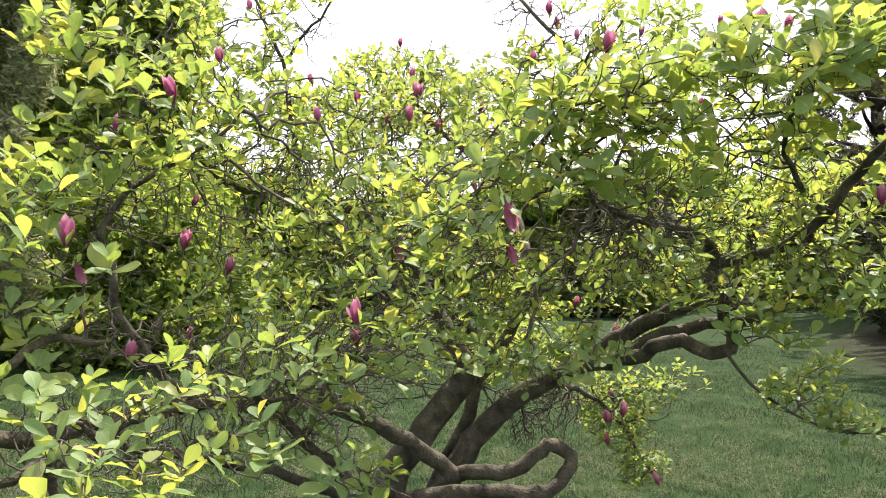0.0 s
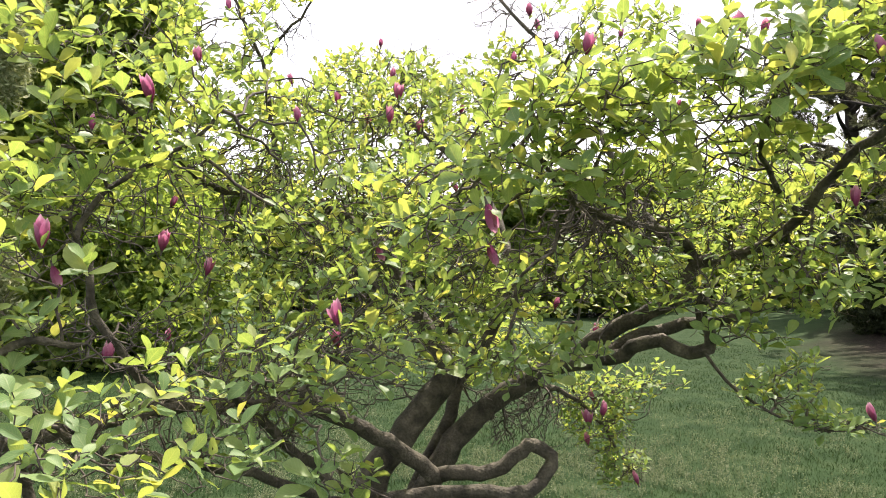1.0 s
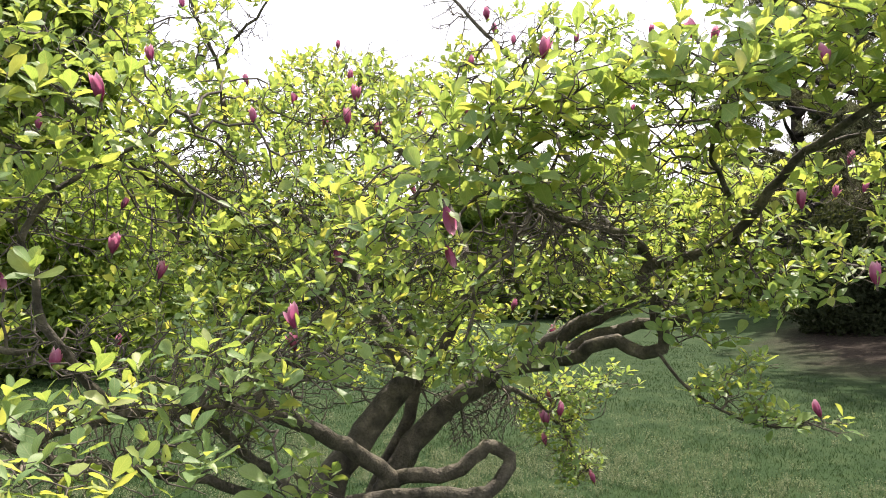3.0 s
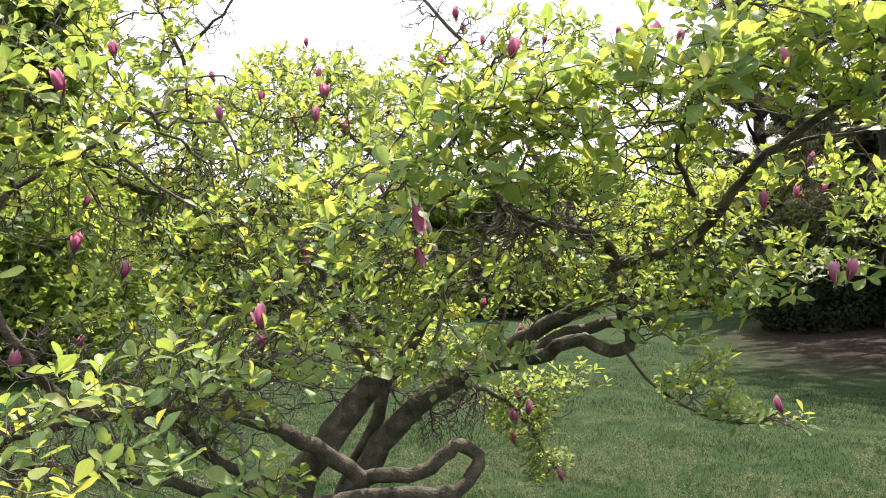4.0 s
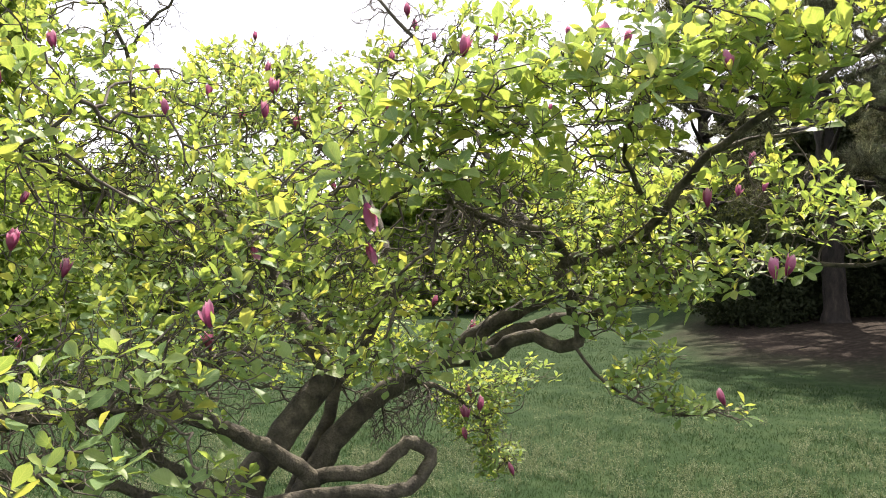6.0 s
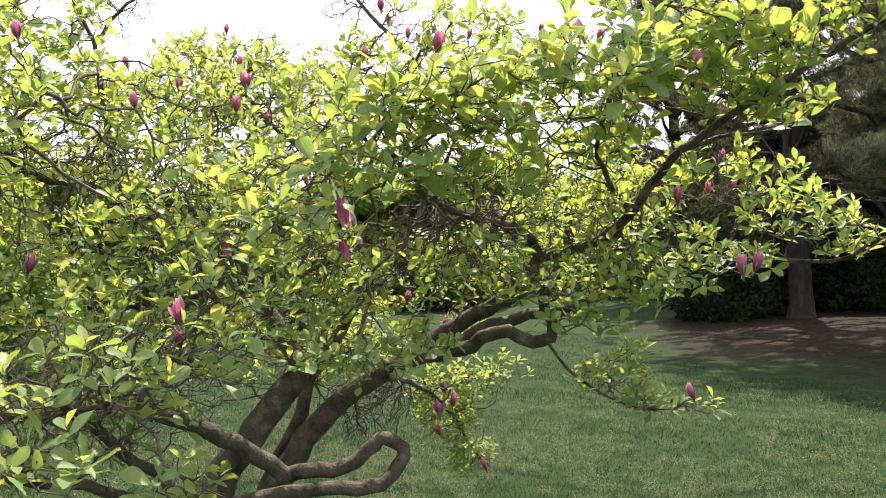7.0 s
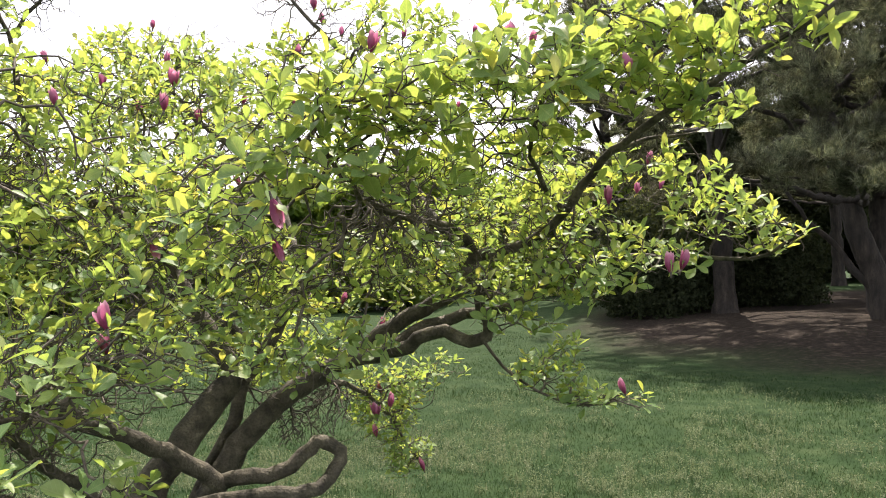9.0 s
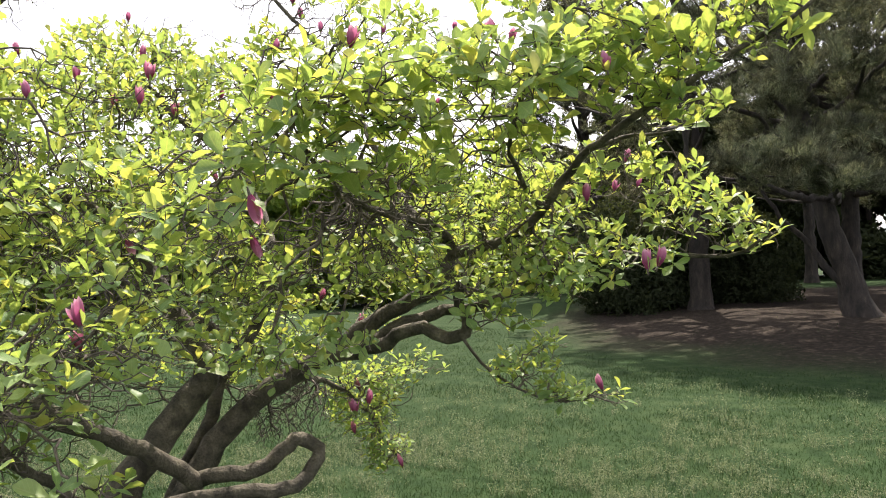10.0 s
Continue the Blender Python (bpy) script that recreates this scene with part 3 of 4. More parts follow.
# ---- flowers: place of the foot, length, lean, openness ----
for f in (
    (0.14, 1.59, 1.78, 0.072, 160, 0.06),
    (0.19, 2.10, 1.72, 0.069, 160, 0.06),
    (-0.22, 1.88, 1.49, 0.069, 17, 0.31),
    (-0.29, 2.47, 1.38, 0.069, -6, 0.43),
    (-0.85, 1.61, 1.67, 0.069, 0, 0.43),
    (-0.77, 2.12, 1.69, 0.069, 22, 0.25),
    (-1.21, 3.43, 1.95, 0.069, 19, 0.06),
    (-0.46, 2.59, 2.18, 0.069, 11, 0.31),
    (-0.10, 2.63, 2.28, 0.069, -21, 0.25),
    (0.48, 2.10, 2.29, 0.069, 7, 0.37),
    (-0.90, 2.07, 1.36, 0.069, -7, 0.19),
    (0.66, 3.58, 1.48, 0.069, 19, 0.06),
    (-0.68, 1.77, 2.04, 0.069, -19, 0.43),
    (-0.17, 2.62, 1.74, 0.069, 160, 0.06),
    (-1.08, 2.11, 1.64, 0.069, 160, 0.12),
):
    FLOWERS.append(f)
for f in (
    (-0.76, 2.52, 1.62, 0.069, -12, 0.50),
    (-0.02, 3.38, 2.32, 0.069, -15, 0.37),
    (-0.14, 2.78, 2.23, 0.069, 1, 0.19),
    (-0.39, 3.13, 2.39, 0.069, 8, 0.19),
    (-0.17, 3.64, 2.64, 0.069, -7, 0.12),
    (-0.27, 4.19, 3.00, 0.055, 2, 0.19),
    (-0.30, 3.63, 2.41, 0.069, 12, 0.25),
    (-0.73, 3.88, 2.68, 0.069, -16, 0.31),
    (-0.80, 2.51, 2.37, 0.069, 14, 0.37),
    (-1.33, 2.86, 2.20, 0.069, -7, 0.12),
    (-0.98, 3.51, 2.95, 0.069, -22, 0.19),
    (0.41, 3.36, 2.65, 0.069, -9, 0.12),
    (0.38, 3.13, 2.35, 0.069, 4, 0.19),
    (0.57, 3.60, 2.91, 0.069, -5, 0.25),
    (0.53, 3.60, 2.98, 0.069, -11, 0.25),
):
    FLOWERS.append(f)
for f in (
    (0.77, 4.13, 3.03, 0.067, 2, 0.12),
    (0.94, 2.05, 2.35, 0.069, -12, 0.31),
    (1.29, 2.66, 2.56, 0.069, -18, 0.37),
    (1.53, 3.91, 3.04, 0.067, -14, 0.25),
    (1.12, 4.05, 3.03, 0.067, 17, 0.19),
    (0.92, 3.84, 0.98, 0.069, 17, 0.12),
    (0.77, 3.06, 1.04, 0.069, 6, 0.12),
    (0.67, 2.88, 1.04, 0.069, -14, 0.12),
    (0.89, 3.84, 0.75, 0.069, -14, 0.19),
    (1.14, 3.78, 0.56, 0.069, -22, 0.19),
    (-0.00, 4.20, 2.22, 0.061, -22, 0.19),
    (0.21, 4.19, 2.61, 0.061, -9, 0.19),
    (-1.21, 3.43, 1.31, 0.069, -9, 0.19),
    (1.42, 3.95, 2.60, 0.055, -12, 0.12),
    (1.24, 1.88, 2.23, 0.069, -12, 0.06),
):
    FLOWERS.append(f)
for f in (
    (1.33, 1.82, 1.61, 0.069, -4, 0.31),
    (1.38, 2.24, 1.86, 0.069, -2, 0.37),
    (2.19, 3.28, 2.04, 0.069, -10, 0.37),
    (1.92, 2.78, 2.11, 0.069, 12, 0.19),
    (1.70, 2.66, 1.10, 0.069, 21, 0.19),
    (0.98, 4.09, 1.33, 0.067, 18, 0.12),
    (0.13, 4.20, 2.35, 0.067, -9, 0.19),
    (0.19, 4.20, 2.14, 0.067, -11, 0.19),
    (2.44, 3.42, 2.09, 0.067, 22, 0.19),
    (1.42, 1.89, 1.62, 0.069, -10, 0.19),
):
    FLOWERS.append(f)


def leaf_shape(seed):
    """A broad obovate leaf, one unit long, cupped on its midrib, with a short point and a wavy rim."""
    r = np.random.default_rng(seed)
    u = np.array([0.0, 0.08, 0.24, 0.42, 0.6, 0.76, 0.9, 1.0])
    w = np.array([0.014, 0.05, 0.14, 0.205, 0.23, 0.19, 0.09, 0.002]) * r.uniform(0.75, 0.95)
    if seed < 6:  # the broad, blunt ones
        w = np.array([0.014, 0.04, 0.125, 0.215, 0.265, 0.255, 0.15, 0.01]) * r.uniform(0.88, 1.08)
    bend, fold, twist = r.uniform(-0.12, 0.32), r.uniform(0.1, 0.6), r.uniform(-0.5, 0.5)
    v = []
    for uu, ww in zip(u, w):
        z = -bend * uu * uu + 0.12 * uu
        wave, roll = r.normal(0, 0.02), twist * (uu - 0.3)
        for sgn in (-1, 0, 1):
            h = (fold * ww + wave * sgn) * abs(sgn)
            v.append((uu - 0.03 * abs(sgn) * ww, sgn * ww * math.cos(roll) - h * math.sin(roll), z + h * math.cos(roll) + sgn * ww * math.sin(roll)))
    f = []
    for i in range(len(u) - 1):
        f += [(3 * i, 3 * i + 3, 3 * i + 4, 3 * i + 1), (3 * i + 1, 3 * i + 4, 3 * i + 5, 3 * i + 2)]
    uv = [(uu, s) for uu in u for s in (0.0, 0.5, 1.0)]
    return np.array(v), np.array(f), np.array(uv)


LEAF_SHAPES = [leaf_shape(s) for s in range(12)]


def grow():
    """Twigs from the limbs out to every whorl; returns edges, whorl places and ways."""
    tips, bare = [], []
    for x, y, z, across, up, n in CLUMPS:
        n = int(n * (1.7 if y > 2.9 else 1.6 if x > 1.2 else 1.35))
        d = unit(rng, n) * rng.uniform(0.15, 1, n)[:, None] ** 0.45
        tips.append(np.array((x, y, z)) + d * (across, across, up))
        m = int(n * 1.2)
        d = unit(rng, m) * rng.uniform(0, 1, m)[:, None] ** 0.5
        bare.append(np.array((x, y, z)) + d * (across * 1.1, across * 1.1, up * 1.1) - (0, 0, 0.03))
    for x, y, z, across, up, n in BARE:
        n = int(n * 1.25)
        d = unit(rng, n) * rng.uniform(0, 1, n)[:, None] ** 0.4
        bare.append(np.array((x, y, z)) + d * (across, across, up))
    tips, bare = np.vstack(tips), np.vstack(bare)
    kept = np.zeros((len(tips), 3))
    m = 0
    for q in tips:  # every whorl keeps room for its leaves
        if not m or np.min(np.sum((kept[:m] - q) ** 2, 1)) > (0.076 if q[1] < 2.1 and q[2] < 1.6 else 0.05 if q[0] > 1.2 else 0.062 if q[1] < 2.9 else 0.042) ** 2:
            kept[m] = q
            m += 1
    tips = kept[:m]
    for f in FLOWERS:
        bloom = np.array(f[:3]) + (0, 0, 0.03)
        way = bloom - EYE  # the blooms hang on the open side of the crown
        along = np.clip(tips @ way - np.dot(EYE, way), 0, way @ way) / (way @ way)
        off = np.linalg.norm(tips - EYE - along[:, None] * way, axis=1)
        tips = tips[(np.linalg.norm(tips - bloom, axis=1) > 0.075) & (off > 0.06 * along)]
    for f in FLOWERS:
        tips = np.vstack([tips, np.array(f[:3])])
    ends = np.vstack([tips, bare])
    leafy_end = np.arange(len(ends)) < len(tips)
    cap = len(NODES) + len(ends) * 12
    node, path, parent = np.zeros((cap, 3)), np.zeros(cap), np.full(cap, -1)
    k = len(NODES)
    node[:k], path[:k] = NODES, NODE_PATH
    roots = k
    limbs = node[:k].copy()
    far = np.array([np.min(np.linalg.norm(limbs - e, axis=1)) for e in ends])
    ways, whorl_end = np.zeros_like(ends), np.zeros(len(ends), int)
    for i in np.argsort(far):
        e = ends[i]
        d = np.linalg.norm(node[:k] - e, axis=1)
        j = int(np.argmin(d + 0.35 * path[:k] + (d < 0.03) * 0.3))
        a, n = node[j], int(np.clip(d[j] / 0.045, 2, 11))
        sag = rng.normal(0, 0.12, 3) * d[j] + np.array((0, 0, -0.10 * d[j]))
        mid = (a + e) / 2 + sag
        last = j
        for t in np.arange(1, n + 1) / n:
            q = a * (1 - t) ** 2 + 2 * mid * t * (1 - t) + e * t * t
            if t < 1:
                q = q + rng.normal(0, 0.009, 3)
            node[k], parent[k] = q, last
            path[k] = path[last] + np.linalg.norm(q - node[last])
            last = k
            k += 1
        w = e - node[parent[last]]
        ways[i] = w / (np.linalg.norm(w) + 1e-9)
        whorl_end[i] = last
    count = np.zeros(k)
    count[whorl_end] = 1
    for i in range(k - 1, roots - 1, -1):
        if parent[i] >= 0:
            count[parent[i]] += count[i]
    radius = np.clip(0.0012 * np.maximum(count, 1) ** 0.37, 0.0012, 0.0075)
    return node[:k], parent[:k], radius, roots, tips, ways[: len(tips)]


def build_twigs_and_leaves():
    node, parent, radius, roots, tips, ways = grow()
    edge = np.arange(roots, len(node))
    a, b = node[parent[edge]], node[edge]
    way = b - a
    a, b = a - way * 0.04, b + way * 0.04
    ra = np.where(parent[edge] < roots, radius[edge] * 1.15, radius[np.maximum(parent[edge], roots)])
    ra = np.minimum(ra, radius[edge] * 1.6)
    turn = frames_from(way, np.zeros(len(edge)))
    ang = np.arange(5) * 2 * np.pi / 5
    ring = np.stack([np.zeros(5), np.cos(ang), np.sin(ang)], -1)
    off = np.einsum("nij,vj->nvi", turn, ring)
    v = np.concatenate([a[:, None] + off * ra[:, None, None], b[:, None] + off * radius[edge][:, None, None]], 1)
    q = np.array([(i, (i + 1) % 5, 5 + (i + 1) % 5, 5 + i) for i in range(5)])
    f = q[None] + (np.arange(len(edge)) * 10)[:, None, None]
    part("twig_tangle", mesh_from("twig_tangle", v.reshape(-1, 3) - BASE, f.reshape(-1, 4), TWIG, True), magnolia, "tangled dark bare twigs", "stuff")

    places, turns, sizes = [], [], []
    whorls = len(tips) - len(FLOWERS)
    for i, (p, w) in enumerate(zip(tips, ways)):
        axis = Vector(w * 0.45 + np.array((0, 0, 0.75)) + rng.normal(0, 0.2, 3)).normalized()
        n = rng.integers(4, 8) if i < whorls else 3
        spin = rng.uniform(0, 6.28)
        side = axis.orthogonal().normalized()
        for k in range(n):
            turn = Matrix.Rotation(spin + k * 2.4, 3, axis) @ side
            open_ = 0.85 - 0.16 * k + rng.normal(0, 0.2) + 0.2 * min(1.0, max(-0.6, p[2] - 1.6))
            out = (turn * math.cos(open_) + axis * math.sin(open_)) if rng.uniform() < 0.94 else (turn - axis * rng.uniform(0, 0.5))
            out = Vector(out).normalized()
            up = (axis - out * axis.dot(out)).normalized()
            cross = up.cross(out)
            m = Matrix((out, cross, up)).transposed()
            roll = rng.normal(0, 0.22)
            m = m @ Matrix.Rotation(roll, 3, "X")
            places.append(np.array(p) - np.array(axis) * 0.008 * k)
            turns.append(np.array(m))
            sizes.append((0.047 + 0.005 * k + rng.normal(0, 0.009)) * (0.86 if p[0] > 1.6 and p[1] > 1.7 else 1.22 if p[1] < 2.2 and p[2] > 1.85 else 1.1 if p[1] < 2.05 else 0.76 if p[1] > 3.2 else 0.88) * (0.85 if i >= whorls else 1))
    places, turns, sizes = np.array(places), np.array(turns), np.array(sizes)
    near = np.argsort(places[:, 1])[:300]
    single = np.zeros(len(places), bool)
    single[near] = True
    kind = np.where(rng.uniform(size=len(places)) < np.where(places[:, 0] > 1.2, 0.2, 0.7), rng.integers(0, 6, len(places)), rng.integers(6, 12, len(places)))
    blades = []
    veins = []
    for s, (lv, lf, luv) in enumerate(LEAF_SHAPES):
        pick = (kind == s) & ~single
        veins.append(np.tile(luv, (int(pick.sum()), 1)))
        blades.append(scatter(lv, lf, places[pick], turns[pick], sizes[pick]))
    v, f = joined(blades)
    part("foliage", mesh_from("foliage", v - BASE, f, LEAF, True, np.vstack(veins)), magnolia, "fresh green oval leaves", "stuff")
    shared = [mesh_from("leaf", lv, lf, LEAF, True, luv) for lv, lf, luv in LEAF_SHAPES]
    for i in near:
        ob = part("leaf", shared[kind[i]], magnolia)
        ob.matrix_basis = Matrix.LocRotScale(Vector(places[i] - BASE), Matrix(turns[i].tolist()).to_quaternion(), Vector([sizes[i]] * 3))


build_twigs_and_leaves()


def petal_mesh(open_, seed):
    """One tepal, one unit long, growing up from its foot and cupped inwards."""
    r = np.random.default_rng(seed)
    u = np.linspace(0, 1, 7)
    w = np.array([0.06, 0.11, 0.155, 0.18, 0.17, 0.12, 0.025]) * r.uniform(0.9, 1.1)
    lean = np.array([0.04, 0.1, 0.145, 0.155, 0.14, 0.11, 0.06]) + open_ * np.array([0, 0.02, 0.06, 0.14, 0.26, 0.42, 0.60])
    v = []
    for uu, ww, o in zip(u, w, lean):
        for s in (-1, -0.5, 0, 0.5, 1):
            v.append((o - 0.5 * ww * s * s * 0.9, ww * s, uu + r.normal(0, 0.006) - 0.04 * abs(s) * (uu > 0.9)))
    f = [(5 * i + j, 5 * i + j + 1, 5 * i + j + 6, 5 * i + j + 5) for i in range(6) for j in range(4)]
    return np.array(v), np.array(f)


def build_flowers():
    cup = spline([(0, 0, -0.25), (0, 0, -0.1), (0, 0, 0.0), (0, 0, 0.06)], 0.05)
    cv, cf = tube(cup, np.interp(np.arange(len(cup)), [0, len(cup) - 1], [0.035, 0.07]), 8)
    cups, petals = {}, {}
    for x, y, z, size, lean, open_ in FLOWERS:
        key = round(size, 2)
        if key not in cups:
            cups[key] = mesh_from("flower", cv * key, cf, TWIG, True)
        fl = part("flower", cups[key], magnolia, "purple-pink cup-shaped magnolia flower")
        turn = Euler((radians(rng.uniform(-20, 20)), radians(lean), rng.uniform(0, 6.28))).to_quaternion()
        if abs(lean) > 90:
            turn = Euler((radians(rng.uniform(-15, 15)), radians(lean), 0)).to_quaternion()
        fl.matrix_basis = Matrix.LocRotScale(Vector((x, y, z)) - Vector(BASE), turn, None)
        for k in range(7):
            o = max(0.0, 0.7 * open_ * (0.5 if k % 2 else 1.0) * rng.uniform(0.6, 1.3) + rng.normal(0, 0.06))
            pk = (key, round(o * 5), k % 2)
            if pk not in petals:
                pv, pf = petal_mesh(round(o * 5) / 5, hash(pk) % 97)
                petals[pk] = mesh_from("petal", pv * key * (1.0 if k % 2 else 0.94), pf, PETAL, True)
            p = part("petal", petals[pk], fl)
            p.matrix_basis = Matrix.Rotation(k * math.pi * 2 / 7 + rng.normal(0, 0.15), 4, "Z") @ Matrix.Rotation(rng.normal(0, 0.1), 4, "Y") @ Matrix.Diagonal((1, 1, rng.uniform(0.82, 1.08), 1))


build_flowers()


# ---- trees round the lawn ----
def pine_shoot(rng, n, thick):
    """A shoot of long needles, one unit long, along the x axis, with a bare twig below."""
    v, f = [], []
    for k in range(n):
        a, o = rng.uniform(0, 6.28), rng.uniform(0.25, 0.95)
        d = np.array((math.cos(o), math.sin(o) * math.cos(a), math.sin(o) * math.sin(a)))
        s = np.cross(d, rng.normal(size=3))
        s *= thick / np.linalg.norm(s)
        root = np.array((rng.uniform(0.0, 0.6), 0, 0))
        i = len(v)
        v += [root - s, root + s, root + d * rng.uniform(0.34, 0.55)]
        f.append((i, i + 1, i + 2))
    i = len(v)
    v += [(-0.4, -0.02, 0), (-0.4, 0.02, 0), (1.0, 0, 0.01)]
    f.append((i, i + 1, i + 2))
    return np.array(v), np.array(f)


def leaf_spray(rng, n, narrow):
    """A loose bunch of n small leaves within one unit."""
    v, f = [], []
    for k in range(n):
        c = rng.normal(0, 0.33, 3)
        d = unit(rng, 1)[0]
        s = np.cross(d, unit(rng, 1)[0])
        s /= np.linalg.norm(s) + 1e-9
        h = rng.uniform(0.25, 0.42)
        i = len(v)
        v += [c - d * h, c + s * h * narrow, c + d * h, c - s * h * narrow]
        f.append((i, i + 1, i + 2, i + 3))
    return np.array(v), np.array(f)


def tree(name, place, label, limbs, trunk_r, bark, leaf, boughs, template, size, seed, group="", category="tree", up=0.5, layered=False):
    """A tree: trunk way and limbs given from its foot, foliage boughs as (x, y, z, across, up, number)."""
    r = np.random.default_rng(seed)
    z = float(ground_height(place[0], place[1])) - 0.03
    ob = thing(name, (place[0], place[1], z), label, category, group)
    for i, way in enumerate(limbs):
        p = spline(way, 0.25)
        p[1:-1] += r.normal(0, 0.02, (len(p) - 2, 3))
        r0 = trunk_r if i == 0 else trunk_r * 0.32
        rad = r0 * (1 - 0.75 * np.linspace(0, 1, len(p)))
        if i == 0:
            rad[:3] *= np.array([1.45, 1.2, 1.06])[: len(rad[:3])]
        v, f = tube(p, rad, 12, 0.1, r)
        part("trunk" if i == 0 else "limb", mesh_from("trunk", v, f, bark, True), ob)
    places, ways = [], []
    for x, y, zz, across, high, n in boughs:
        d = unit(r, n) * r.uniform(0.05, 1, n)[:, None] ** 0.3
        if layered:  # twigs of tufted shoots spread over a flat pad, open below
            m = max(6, n // 22)
            hub = unit(r, m) * r.uniform(0.1, 1, m)[:, None] ** 0.45
            flat = np.hypot(hub[:, 0], hub[:, 1])
            hub[:, 2] = 0.9 * (1 - flat ** 2) - 0.6 * flat ** 3 + r.normal(0, 0.25, m)
            pick = r.integers(0, m, n)
            burst = unit(r, n) + (0, 0, 0.55)
            d = hub[pick] + burst * np.array((0.13 / across, 0.13 / across, 0.1 / high)) * r.uniform(0.3, 1, n)[:, None]
            w = burst + 0.35 * hub[pick] + np.array((0, 0, 0.3)) + r.normal(0, 0.2, d.shape)
        else:
            keep = np.array([noise.noise(Vector(q) * 2.3 + Vector((seed, x, y))) > -0.28 for q in d])
            d = d[keep]
            w = d * (1, 1, 0.5) + np.array((0, 0, up)) + r.normal(0, 0.35, d.shape)
        places.append(np.array((x, y, zz)) + d * (across, across, high) * (1 + r.normal(0, 0.08, (len(d), 1))))
        ways.append(w)
    places, ways = np.vstack(places), np.vstack(ways)
    tv, tf = template
    v, f = scatter(tv, tf, places, frames_from(ways, r.uniform(0, 6.28, len(places))), size * r.uniform(0.7, 1.25, len(places)))
    part("crown", mesh_from("crown", v, f, leaf), ob, kind="stuff")
    return ob


trng = np.random.default_rng(3)
SHOOT = pine_shoot(trng, 24, 0.014)
FAR_SHOOT = pine_shoot(trng, 12, 0.03)
SPRAY = leaf_spray(trng, 9, 0.55)
SCALE_SPRAY = leaf_spray(trng, 12, 0.22)


def crown(rng, cx, cy, z0, z1, r_low, r_top, count, n, flat):
    """Boughs filling a crown round an axis."""
    out = []
    for k in range(count):
        t = rng.uniform()
        a, rr = rng.uniform(0, 6.28), (r_low + (r_top - r_low) * t) * rng.uniform(0.35, 1)
        s = rng.uniform(0.8, 1.5)
        out.append((cx + rr * math.cos(a), cy + rr * math.sin(a), z0 + (z1 - z0) * t, s, s * flat, n))
    return out


def pine(place, height, seed, lean=(0, 0), low=3.0, spread=4.0, r=0.34, boughs=46, n=150, size=0.17, pads=(), foot=None, shoot=None, forks=()):
    g = np.random.default_rng(seed)
    top = (lean[0], lean[1], height)
    limbs = [[(0, 0, -0.1), (lean[0] * 0.1, lean[1] * 0.1, height * 0.25), (lean[0] * 0.5, lean[1] * 0.5, height * 0.6), top]]
    if foot:
        limbs = [[*foot, (lean[0] * 0.7 + foot[-1][0] * 0.3, lean[1] * 0.7 + foot[-1][1] * 0.3, height * 0.7), top]]
    limbs += [list(w) for w in forks]
    bs = crown(g, lean[0] * 0.5, lean[1] * 0.5, low, height, spread, spread * 0.4, boughs, n, 0.3) + list(pads)
    for b in bs[::2]:
        t = max(0.25, b[2] / height - 0.06)
        s = (lean[0] * t, lean[1] * t, height * t * 0.97)
        limbs.append([s, tuple((p + q) / 2 + d for p, q, d in zip(s, b[:3], (0, 0, -0.15))), b[:3]])
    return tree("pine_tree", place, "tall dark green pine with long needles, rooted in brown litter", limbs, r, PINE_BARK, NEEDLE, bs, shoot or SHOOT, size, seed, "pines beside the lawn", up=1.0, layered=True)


pine((13.5, 16.1), 16, 21, (-1.0, 0.5), 3.4, 4.8, 0.29, 100, 230, 0.26)
PADS = ((-5.5, -2.2, 2.7, 0.81, 0.28, 630),
        (-5.0, -2.9, 2.7, 0.95, 0.31, 840),
        (-4.7, -3.5, 2.3, 0.83, 0.30, 780),
        (-4.2, -2.7, 3.2, 1.00, 0.28, 720),
        (-4.5, -1.5, 4.0, 1.18, 0.33, 750),
        (-3.7, -2.4, 4.4, 1.14, 0.34, 780),
        (-3.3, -3.0, 4.6, 0.76, 0.28, 540),
        (-4.1, -0.7, 5.0, 1.05, 0.38, 600),
        (-3.0, -1.1, 5.7, 1.44, 0.38, 780),
        (-2.7, -2.3, 5.6, 0.93, 0.31, 600),
        (-4.0, 0.3, 6.1, 1.07, 0.40, 600),
        (-2.4, -2.3, 3.8, 0.77, 0.31, 540),
        (-4.1, 1.0, 5.1, 0.98, 0.37, 480))
pine((14.2, 11.7), 11, 22, (-1.0, 1.5), 4.6, 3.4, 0.3, 16, 300, 0.20, PADS,
     [(0, 0, -0.1), (-0.13, 0.15, 0.7), (-0.34, 0.4, 1.8), (-0.6, 0.75, 3.6)],
     forks=[[(-0.1, 0.12, 0.6), (-0.45, 0.35, 0.95), (-0.75, 0.75, 1.7), (-1.35, 0.9, 2.3), (-1.9, 1.3, 3.4)]])
pine((20.0, 13.0), 15, 23, (0.5, 0), 3.5, 5.0, 0.35, 110, 220, 0.36, shoot=FAR_SHOOT)
pine((22.0, 18.5), 14, 24, (0, 0), 3.4, 5.0, 0.35, 100, 220, 0.36, shoot=FAR_SHOOT)
pine((17.0, 27.0), 13, 25, (-1, 0), 2.5, 5.0, 0.35, 70, 200, 0.38, shoot=FAR_SHOOT)
# unseen pine, added right of the view to keep light off the litter bed
pine((17.5, 7.0), 14, 27, (0, 0), 4.5, 5.0, 0.35, 80, 200, 0.38, shoot=FAR_SHOOT)
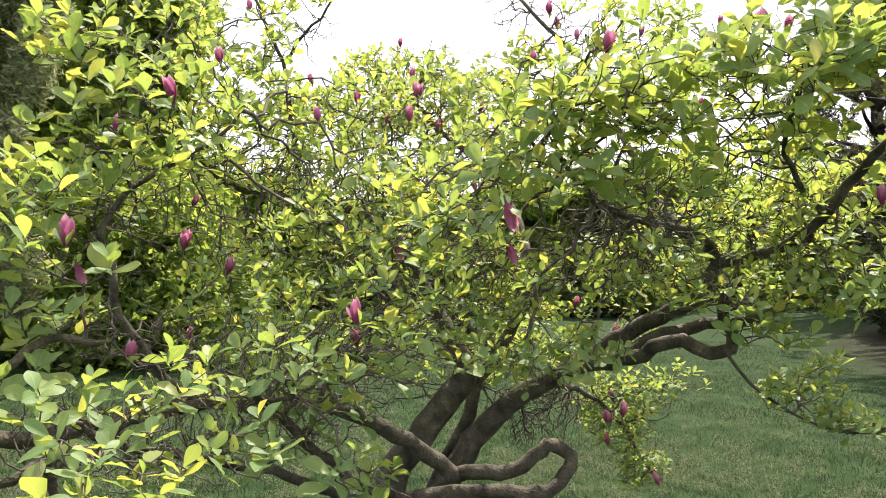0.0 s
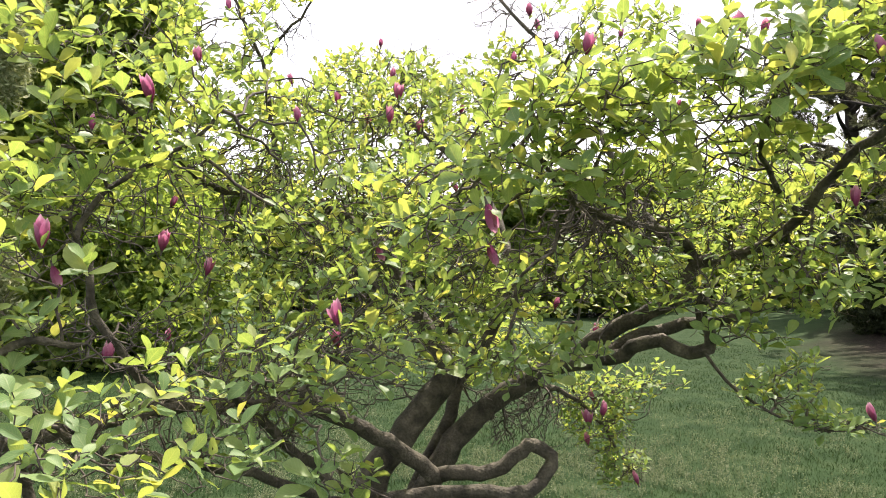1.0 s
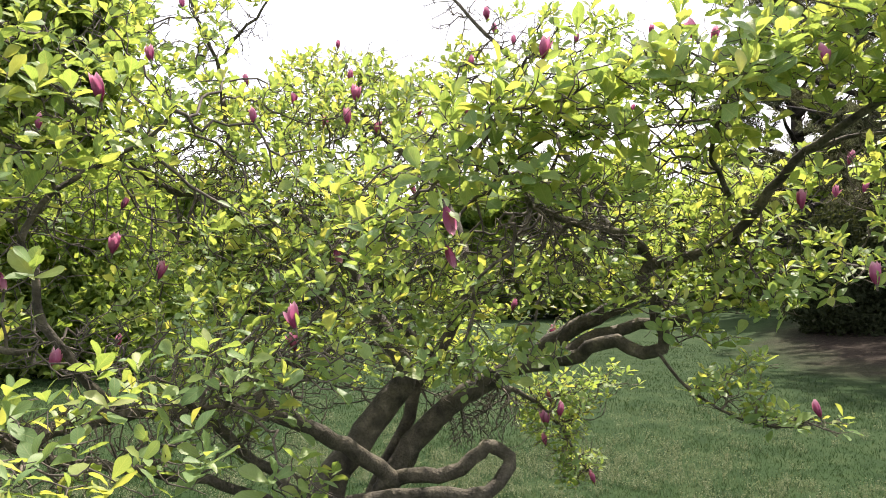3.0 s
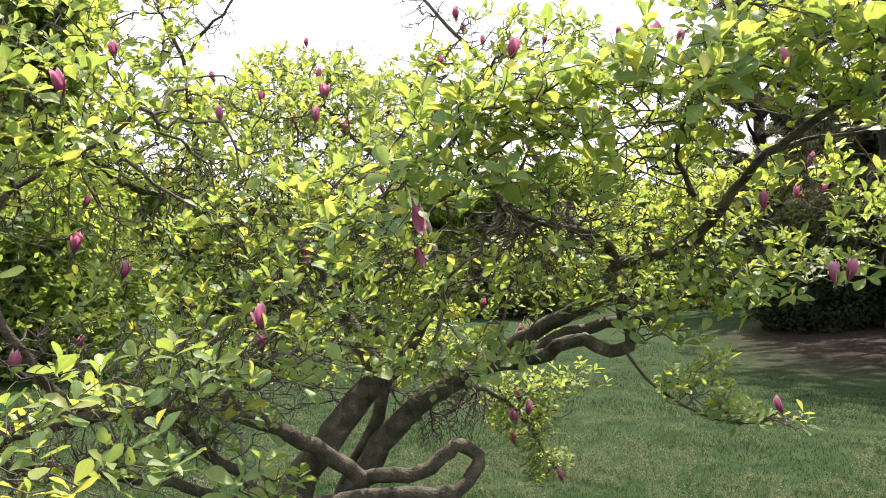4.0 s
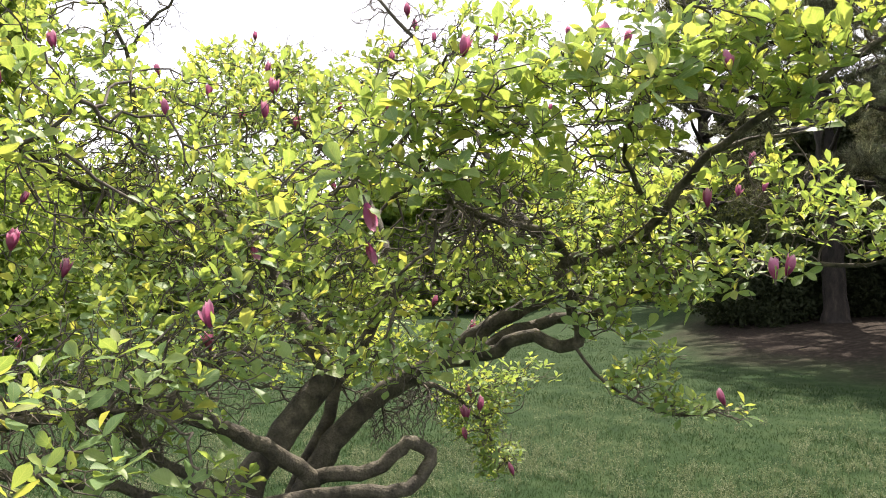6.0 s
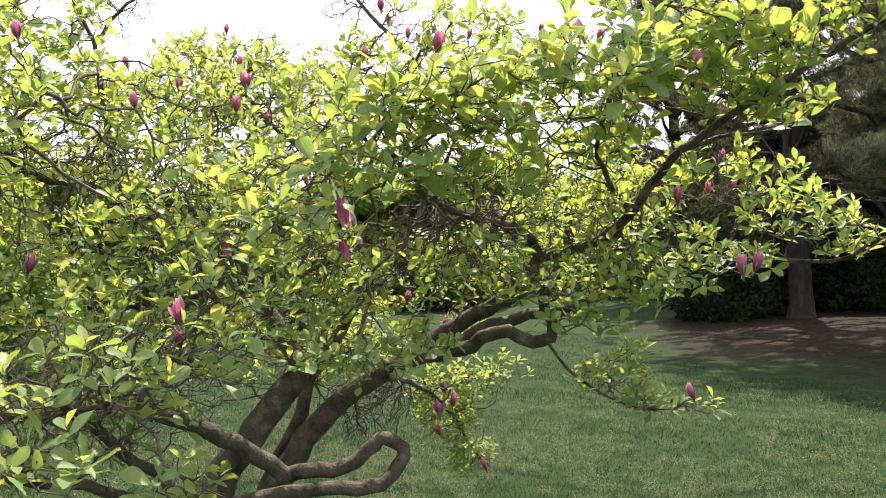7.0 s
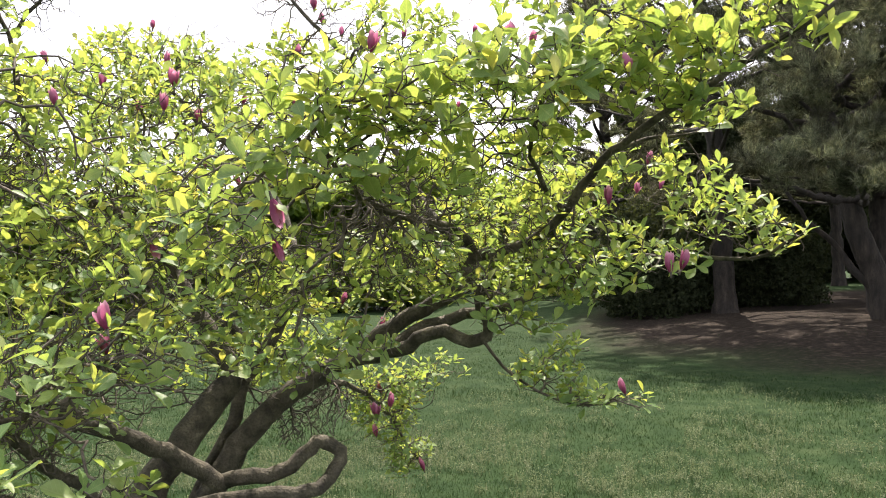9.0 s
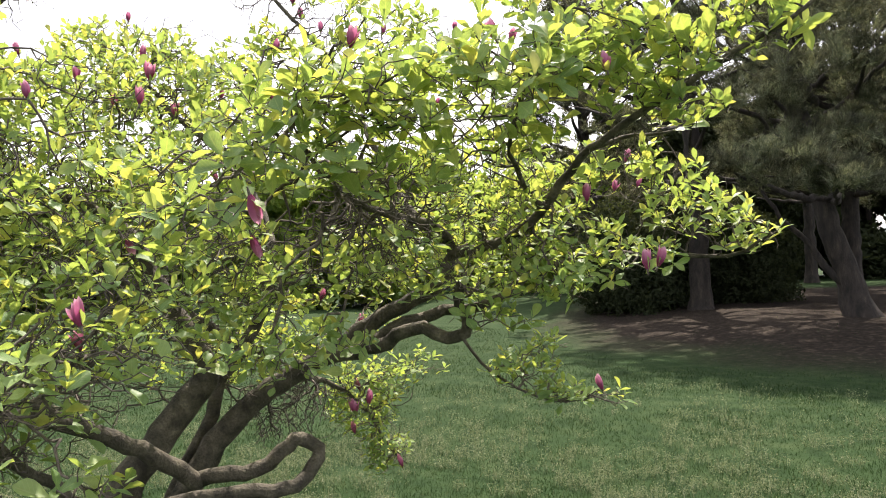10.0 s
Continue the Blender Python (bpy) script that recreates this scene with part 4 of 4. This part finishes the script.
pine((28.0, 25.7), 13, 26, (-1, 0), 4.0, 4.5, 0.28, 50, 200, 0.4, shoot=FAR_SHOOT)


def broadleaf(name, place, label, height, low, spread, seed, count=30, n=200, size=0.42, leaf=BROAD, r=0.2, flat=0.8, top=0.55, group="", category="tree"):
    g = np.random.default_rng(seed)
    bs = crown(g, 0, 0, low, height, spread, spread * top, count, n, flat)
    limbs = [[(0, 0, -0.1), (0.1, 0, height * 0.3), (0, 0.1, height * 0.8)]]
    for b in bs[::3]:
        t = max(0.15, b[2] / height - 0.2)
        s = (0.1, 0.05, height * t)
        limbs.append([s, tuple((p + q) / 2 for p, q in zip(s, b[:3])), b[:3]])
    return tree(name, place, label, limbs, r, PINE_BARK, leaf, bs, SPRAY, size, seed, group, category, 0.2)


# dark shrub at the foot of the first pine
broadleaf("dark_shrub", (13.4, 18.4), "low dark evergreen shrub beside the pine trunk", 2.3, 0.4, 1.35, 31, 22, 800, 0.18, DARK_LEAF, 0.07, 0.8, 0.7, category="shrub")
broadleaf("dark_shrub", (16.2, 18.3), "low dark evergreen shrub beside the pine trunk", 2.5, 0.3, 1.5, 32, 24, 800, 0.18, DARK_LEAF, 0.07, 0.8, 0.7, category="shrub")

# cypress and leafy trees at the other side of the lawn
def cypress(place, height, spread, seed):
    g = np.random.default_rng(seed)
    bs = []
    for k in range(90):
        t = g.uniform() ** 0.8
        a = g.uniform(0, 6.28)
        rr = spread * (1 - 0.75 * t) * g.uniform(0.6, 1)
        bs.append((rr * math.cos(a), rr * math.sin(a), 0.6 + t * (height - 1), 0.28, 0.7, 230))
    tree("cypress_tree", place, "grey-green cypress with dense upright sprays", [[(0, 0, -0.1), (0, 0, height * 0.5), (0, 0, height * 0.95)]],
         0.2, PINE_BARK, CYPRESS, bs, SCALE_SPRAY, 0.21, seed, up=2.2)


cypress((-7.0, 10.4), 10.5, 1.75, 41)
cypress((-10.3, 11.0), 11.5, 2.0, 42)
broadleaf("leafy_tree", (-8.8, 17.5), "leafy light green tree behind the magnolia", 12.0, 1.5, 3.4, 51, 70, 100, 0.36)
broadleaf("leafy_tree", (-13.5, 20.0), "leafy light green tree behind the magnolia", 13.0, 2.0, 4.5, 52, 70, 100, 0.4)
broadleaf("leafy_bush", (-5.6, 14.0), "rounded bright green leafy bush on the lawn edge", 3.0, 0.6, 1.7, 53, 22, 150, 0.24, r=0.08, category="bush")
broadleaf("leafy_bush", (-9.2, 13.4), "rounded bright green leafy bush on the lawn edge", 3.3, 0.4, 1.9, 54, 22, 150, 0.24, r=0.08, category="bush")
far = np.random.default_rng(60)
for k in range(17):
    az = radians(-34 + k * 4.0)
    d = far.uniform(36, 52)
    broadleaf("far_tree", (d * math.sin(az), d * math.cos(az)), "distant green tree closing the lawn", far.uniform(5.5, 7.5), 0.8, far.uniform(3.0, 4.0), 61 + k, 26, 130, 0.8,
              group="trees at the end of the lawn")
# the wood's shade is put into the leaf colour, darker than the far trees'
for k in range(9):
    az = radians(36 + k * 5.0)
    d = far.uniform(44, 60)
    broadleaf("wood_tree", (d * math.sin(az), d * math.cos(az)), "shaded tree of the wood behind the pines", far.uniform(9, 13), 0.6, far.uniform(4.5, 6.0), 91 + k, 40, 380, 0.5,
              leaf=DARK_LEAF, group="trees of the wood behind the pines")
